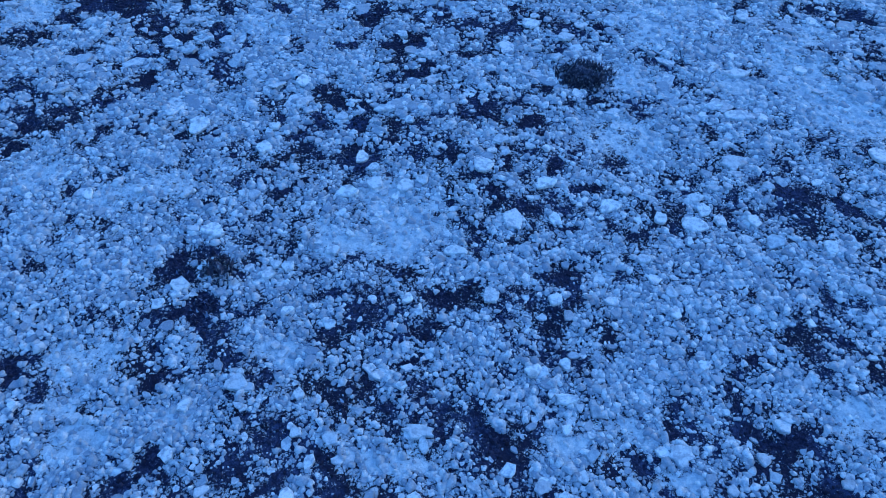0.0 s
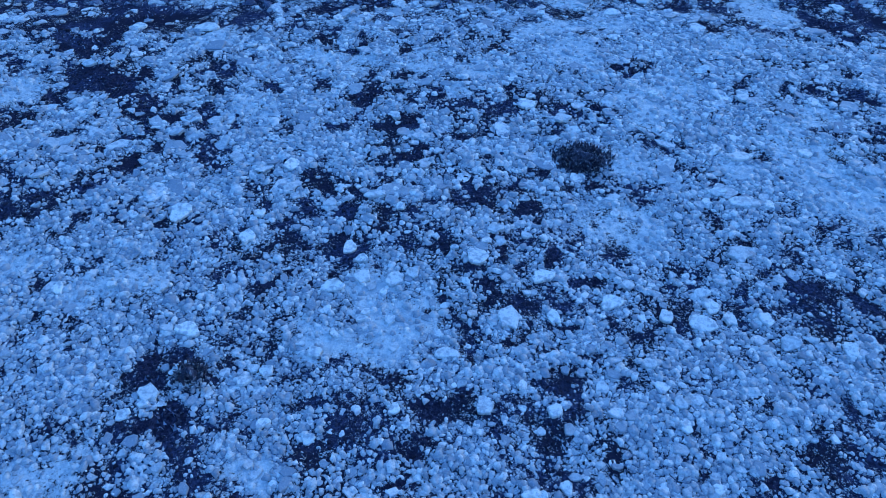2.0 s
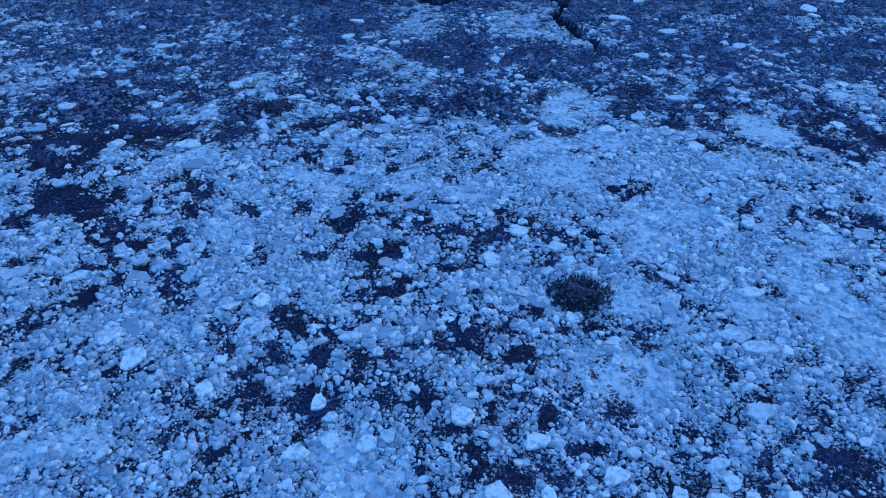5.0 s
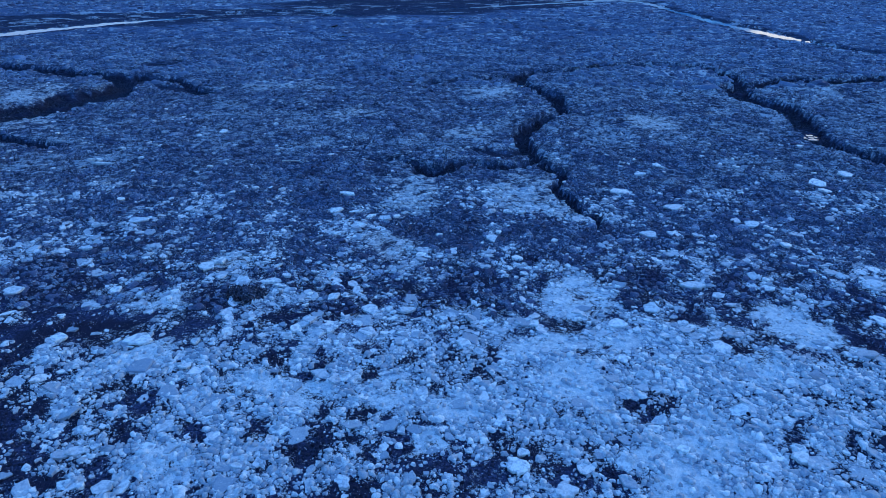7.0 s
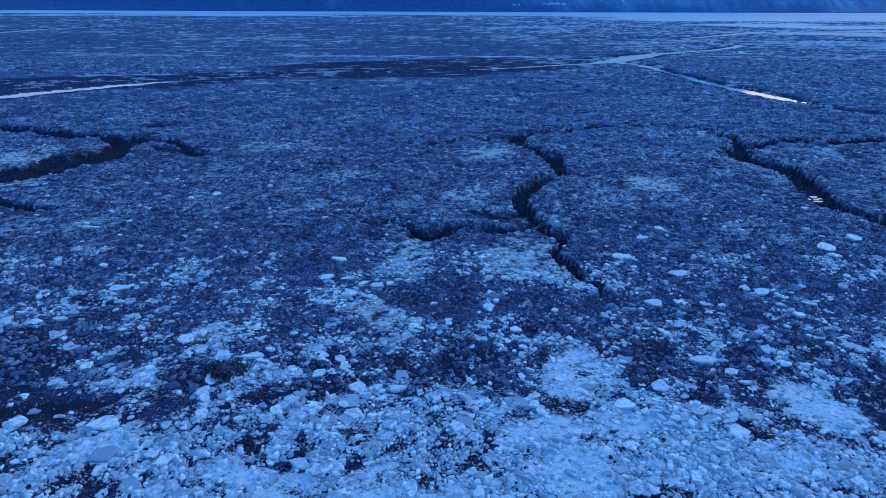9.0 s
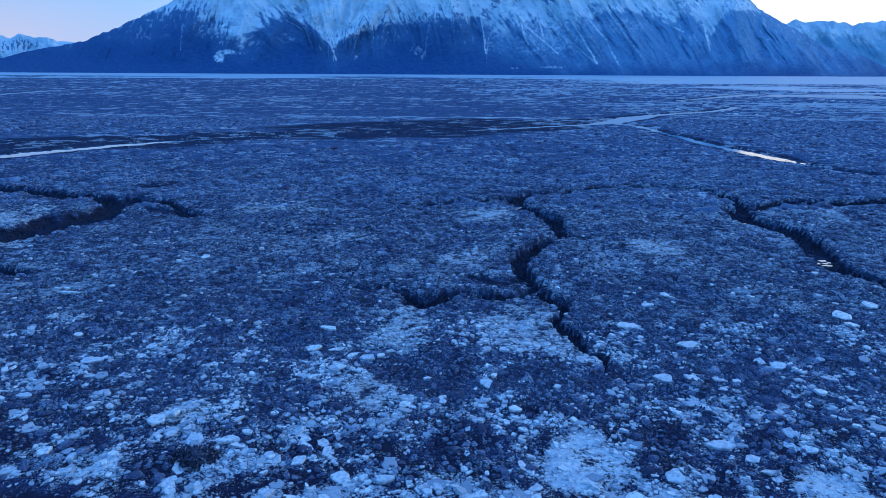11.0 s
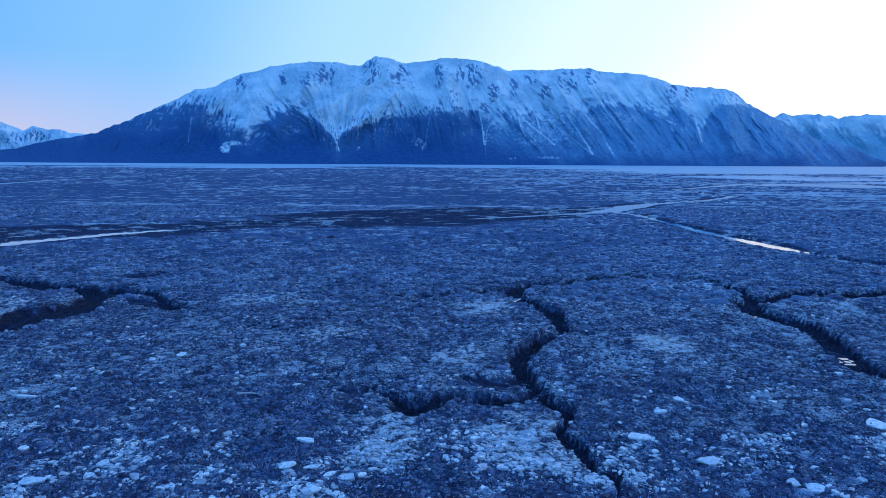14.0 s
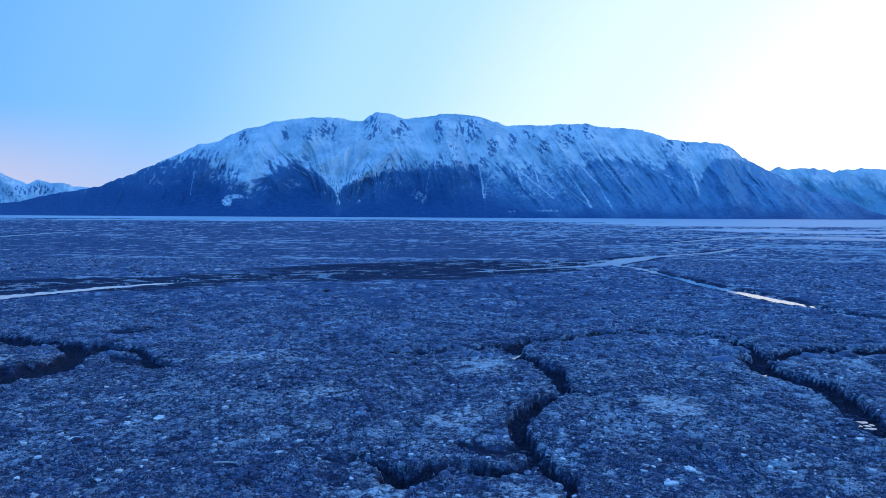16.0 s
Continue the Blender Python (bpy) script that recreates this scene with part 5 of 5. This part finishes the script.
SLABS_D = [
    (12.0, 44.8, 1.0, 1.3), (-26.2, 45.6, 1.4, 1.1), (-6.7, 45.6, 0.8, 1.0), (-20.2, 46.1, 0.8, 0.9), (-10.8, 47.3, 1.2, 0.7),
    (15.4, 47.8, 1.6, 0.9), (-15.6, 49.1, 1.2, 1.3), (-15.0, 49.9, 1.0, 1.1), (4.7, 51.1, 0.8, 1.0), (-1.8, 51.7, 0.8, 1.0),
    (-25.2, 52.1, 1.2, 0.7), (23.9, 54.0, 0.8, 0.9), (3.2, 54.4, 1.0, 1.3), (14.8, 55.9, 1.2, 1.4), (-23.8, 57.1, 1.6, 1.1),
    (23.0, 57.7, 1.2, 1.1), (-9.1, 59.8, 1.2, 0.9), (18.1, 61.2, 1.6, 1.3), (-8.7, 63.4, 1.6, 0.7), (14.6, 65.0, 2.0, 1.4),
    (32.5, 65.7, 1.2, 1.1), (33.0, 68.0, 1.6, 1.8), (17.6, 70.1, 1.2, 0.9), (37.0, 70.8, 1.4, 1.6),
]
SLABS_E = [
    (-33.7, 71.2, 2.3, 0.6), (19.8, 72.4, 0.8, 1.0), (-30.2, 77.3, 1.2, 1.6), (-26.0, 83.4, 1.0, 1.3),
]
SLABS = SLABS_A + SLABS_B + SLABS_C + SLABS_D + SLABS_E


def slab_mesh(rng, n=12):
    """A worn slab of river ice about 1 m long, flat on top, with a rounded rim."""
    ang = np.arange(n) / n * 2 * np.pi + rng.uniform(-0.15, 0.15, n)
    k = rng.integers(3, 6)
    rad = 0.5 * (0.84 + 0.20 * np.cos(k * (ang + rng.uniform(0, 6))) * rng.uniform(0.3, 1) + rng.uniform(-0.10, 0.10, n))
    dx, dy = rad * np.cos(ang), rad * np.sin(ang)
    levels = [(0.60, 0.100), (0.88, 0.094), (0.97, 0.075), (1.0, 0.035), (0.95, -0.10)]
    V = np.concatenate([np.stack([dx * s, dy * s, np.full(n, z) + (rng.uniform(-0.006, 0.006, n) if s < 0.9 else 0)], -1) for s, z in levels])
    i = np.arange(n)
    j = (i + 1) % n
    faces = [i]
    for lv in range(len(levels) - 1):
        o = lv * n
        faces += [np.array([o + n + a, o + n + b, o + b, o + a]) for a, b in zip(i, j)]
    return mesh_from("ice_floe", V, np.concatenate(faces), [len(f) for f in faces], M_SLAB)


def build_slabs():
    rng = np.random.default_rng(12)
    shapes = [slab_mesh(rng) for _ in range(14)]
    todo = [(x, y, a, b, 0.0) for x, y, a, b in SLABS]
    while len(todo) < 250:
        y = -2 + 84 * rng.random() ** 1.2
        x = rng.uniform(-1, 1) * (13 + 0.6 * y)
        c, _ = cover_at(np.array([x]), np.array([y]))
        if c[0] < 0.38:
            continue
        a = rng.uniform(0.34, 0.62) * (1 if y < 45 else 1.25)
        todo.append((x, y, a, a * rng.uniform(0.55, 0.95), rng.uniform(0, 180)))
    for x, y, a, b, turn in todo:
        z, wet = ground_height(np.array([x]), np.array([y]))
        if wet[0] > 0.2:
            continue
        ob = new("ice_floe", shapes[rng.integers(len(shapes))])
        ob.matrix_world = pose(x, y, float(z[0]) + 0.06 + 0.03 * min(a, 1.0), rng.normal(0, 4), rng.normal(0, 4), turn + rng.normal(0, 12)) @ Matrix.Diagonal((a * 1.08, b * 1.08, 0.75 + 0.12 * a, 1))
        big = "broad" if a > 1.1 else "medium" if a > 0.7 else "small"
        tagged(ob, big + " pale floe of stranded sea ice lying on the marsh", "ice floe", "stranded ice floes")


build_slabs()


def grass_mesh(name, x, y, z, mat, rng, blades=4):
    """Matted tufts: each blade one leaning triangle."""
    N = len(x) * blades
    cx, cy, cz = np.repeat(x, blades), np.repeat(y, blades), np.repeat(z, blades)
    a = rng.uniform(0, 2 * np.pi, N)
    h = rng.uniform(0.06, 0.18, N)
    lean = rng.uniform(0.04, 0.20, N)
    w = rng.uniform(0.05, 0.10, N)
    cx, cy = cx + rng.normal(0, 0.13, N), cy + rng.normal(0, 0.13, N)
    ca, sa = np.cos(a), np.sin(a)
    V = np.stack([np.stack([cx - sa * w, cy + ca * w, cz - 0.05], -1), np.stack([cx + sa * w, cy - ca * w, cz - 0.05], -1),
                  np.stack([cx + ca * lean, cy + sa * lean, cz + h], -1)], 1)
    return mesh_from(name, V.reshape(-1, 3), np.arange(N * 3), np.full(N, 3), mat)


def grass_material():
    m, nt, b = material("frosted_sedge")
    k = Nodes(nt)
    r = k.island()
    c = k.mix(k.ramp(r, 0.35, 0.6), (0.030, 0.038, 0.080), (0.095, 0.140, 0.260))
    c = k.mix(k.ramp(r, 0.62, 1.0), c, (0.34, 0.44, 0.58))
    k.to(c, b.inputs["Base Color"])
    b.inputs["Roughness"].default_value = 0.8
    return m


def build_grass():
    rng = np.random.default_rng(8)
    x, y = scatter(rng, 52000, 8, 165, 12)
    c, flat = cover_at(x, y)
    z, wet = ground_height(x, y)
    keep = (wet < 0.25) & (flat < 0.4) & ((y > 48) & (rng.random(len(x)) < 0.9) | (c < 0.22))
    x, y, z = x[keep], y[keep], z[keep]
    tagged(new("marsh_grass", grass_mesh("marsh_grass", x, y, z, grass_material(), rng)), "matted dark sedge with frosted tips", "grass", kind="stuff")


build_grass()


def tussock(x, y, r, seed):
    """A heap of dark dead sedge: a rough mound and the blades that stick out of it."""
    rng = np.random.default_rng(seed)
    u = np.linspace(0, 1, 12)
    a = np.linspace(0, 2 * np.pi, 29)
    U, A = np.meshgrid(u, a, indexing="ij")
    px, py = np.cos(A) * U * r, np.sin(A) * U * r * 0.8
    rag = 0.85 + 1.3 * (fbm(np.cos(A) * 1.6 + seed, np.sin(A) * 1.6, 3, seed) - 0.5)
    px, py = px * rag, py * rag
    g, _ = ground_height(px + x, py + y)
    h = 0.30 * (1 - U ** 2) + 0.34 * (fbm(px * 2.4, py * 2.4, 3, seed + 1) - 0.4) * (1 - U ** 4) - 0.12 * U
    z0 = float(ground_height(np.array([x]), np.array([y]))[0][0])
    root = new("sedge_tussock")
    root.location = (x, y, z0)
    tagged(root, "dark heap of dead sedge bare of snow between the ice", "tussock", "sedge tussocks")
    part("mound", sheet("mound", px, py, g + h - z0, M_SEDGE), root)
    n = int(150 * r * r)
    q = np.sqrt(rng.random(n)) * 0.95
    t = rng.uniform(0, 2 * np.pi, n)
    bx, by = np.cos(t) * q * r, np.sin(t) * q * r * 0.8
    bz = ground_height(bx + x, by + y)[0] - z0 + 0.26 * (1 - q ** 2)
    tagged(part("dead_grass", grass_mesh("dead_grass", bx, by, bz, M_SEDGE, rng, 3), root, "stiff brown sedge blades"), kind="stuff")


def sedge_material():
    m, nt, b = material("dead_sedge")
    k = Nodes(nt)
    p = k.world()
    n = k.noise(6, 5, 0.75, p)
    c = k.mix(k.ramp(n, 0.35, 0.62), (0.034, 0.034, 0.060), (0.11, 0.12, 0.18))
    c = k.mix(k.ramp(n, 0.55, 0.64), c, (0.34, 0.39, 0.46))
    k.to(c, b.inputs["Base Color"])
    b.inputs["Roughness"].default_value = 0.95
    b.inputs["Specular IOR Level"].default_value = 0.05
    k.bump(n, 0.9, 0.15, b)
    return m


M_SEDGE = sedge_material()
for i, (x, y, r) in enumerate([(5.6, 27.2, 1.5), (-12.0, 45.6, 1.3), (-9.7, 14.6, 0.6)]):
    tussock(x, y, r, 50 + i)



def driftwood(x, y, length, turn, seed):
    """A bleached pole with a broken stub of a branch."""
    rng = np.random.default_rng(seed)
    z, _ = ground_height(np.array([x]), np.array([y]))
    root = new("driftwood_pole")
    root.matrix_world = pose(x, y, float(z[0]) + 0.14, 0, 3, turn)
    tagged(root, "bleached thin driftwood pole stranded on the frozen marsh", "driftwood")

    def limb(name, start, end, r0, r1, n=8, rings=9):
        a, b = Vector(start), Vector(end)
        q = (b - a).to_track_quat("Z", "Y")
        V, loops = [], []
        for i in range(rings):
            f = i / (rings - 1)
            bend = Vector((0, 0.05 * math.sin(f * 3.1), 0.03 * math.sin(f * 5)))
            for j in range(n):
                t = 2 * math.pi * j / n
                r = (r0 + (r1 - r0) * f) * rng.uniform(0.85, 1.12)
                V.append(a + (b - a) * f + q @ Vector((r * math.cos(t), r * math.sin(t), 0)) + bend)
        for i in range(rings - 1):
            for j in range(n):
                loops += [i * n + j, i * n + (j + 1) % n, (i + 1) * n + (j + 1) % n, (i + 1) * n + j]
        sizes = [4] * ((rings - 1) * n) + [n, n]
        loops += list(range(n))[::-1] + list(range((rings - 1) * n, rings * n))
        part(name, mesh_from(name, [tuple(v) for v in V], loops, sizes, M_WOOD), root)

    limb("stem", (-length / 2, 0, 0), (length / 2, 0, 0.02), 0.085, 0.045)
    limb("branch_stub", (length * 0.12, 0, 0.03), (length * 0.2, 0.18, 0.2), 0.03, 0.018, 6, 4)


def wood_material():
    m, nt, b = material("bleached_wood")
    k = Nodes(nt)
    n = k.noise(9, 5, 0.7, k.coord())
    k.to(k.mix(k.ramp(n, 0.35, 0.65), (0.34, 0.34, 0.36), (0.62, 0.64, 0.66)), b.inputs["Base Color"])
    b.inputs["Roughness"].default_value = 0.85
    k.bump(n, 0.5, 0.02, b)
    return m


M_WOOD = wood_material()
driftwood(-15.2, 72.4, 2.6, 8, 90)
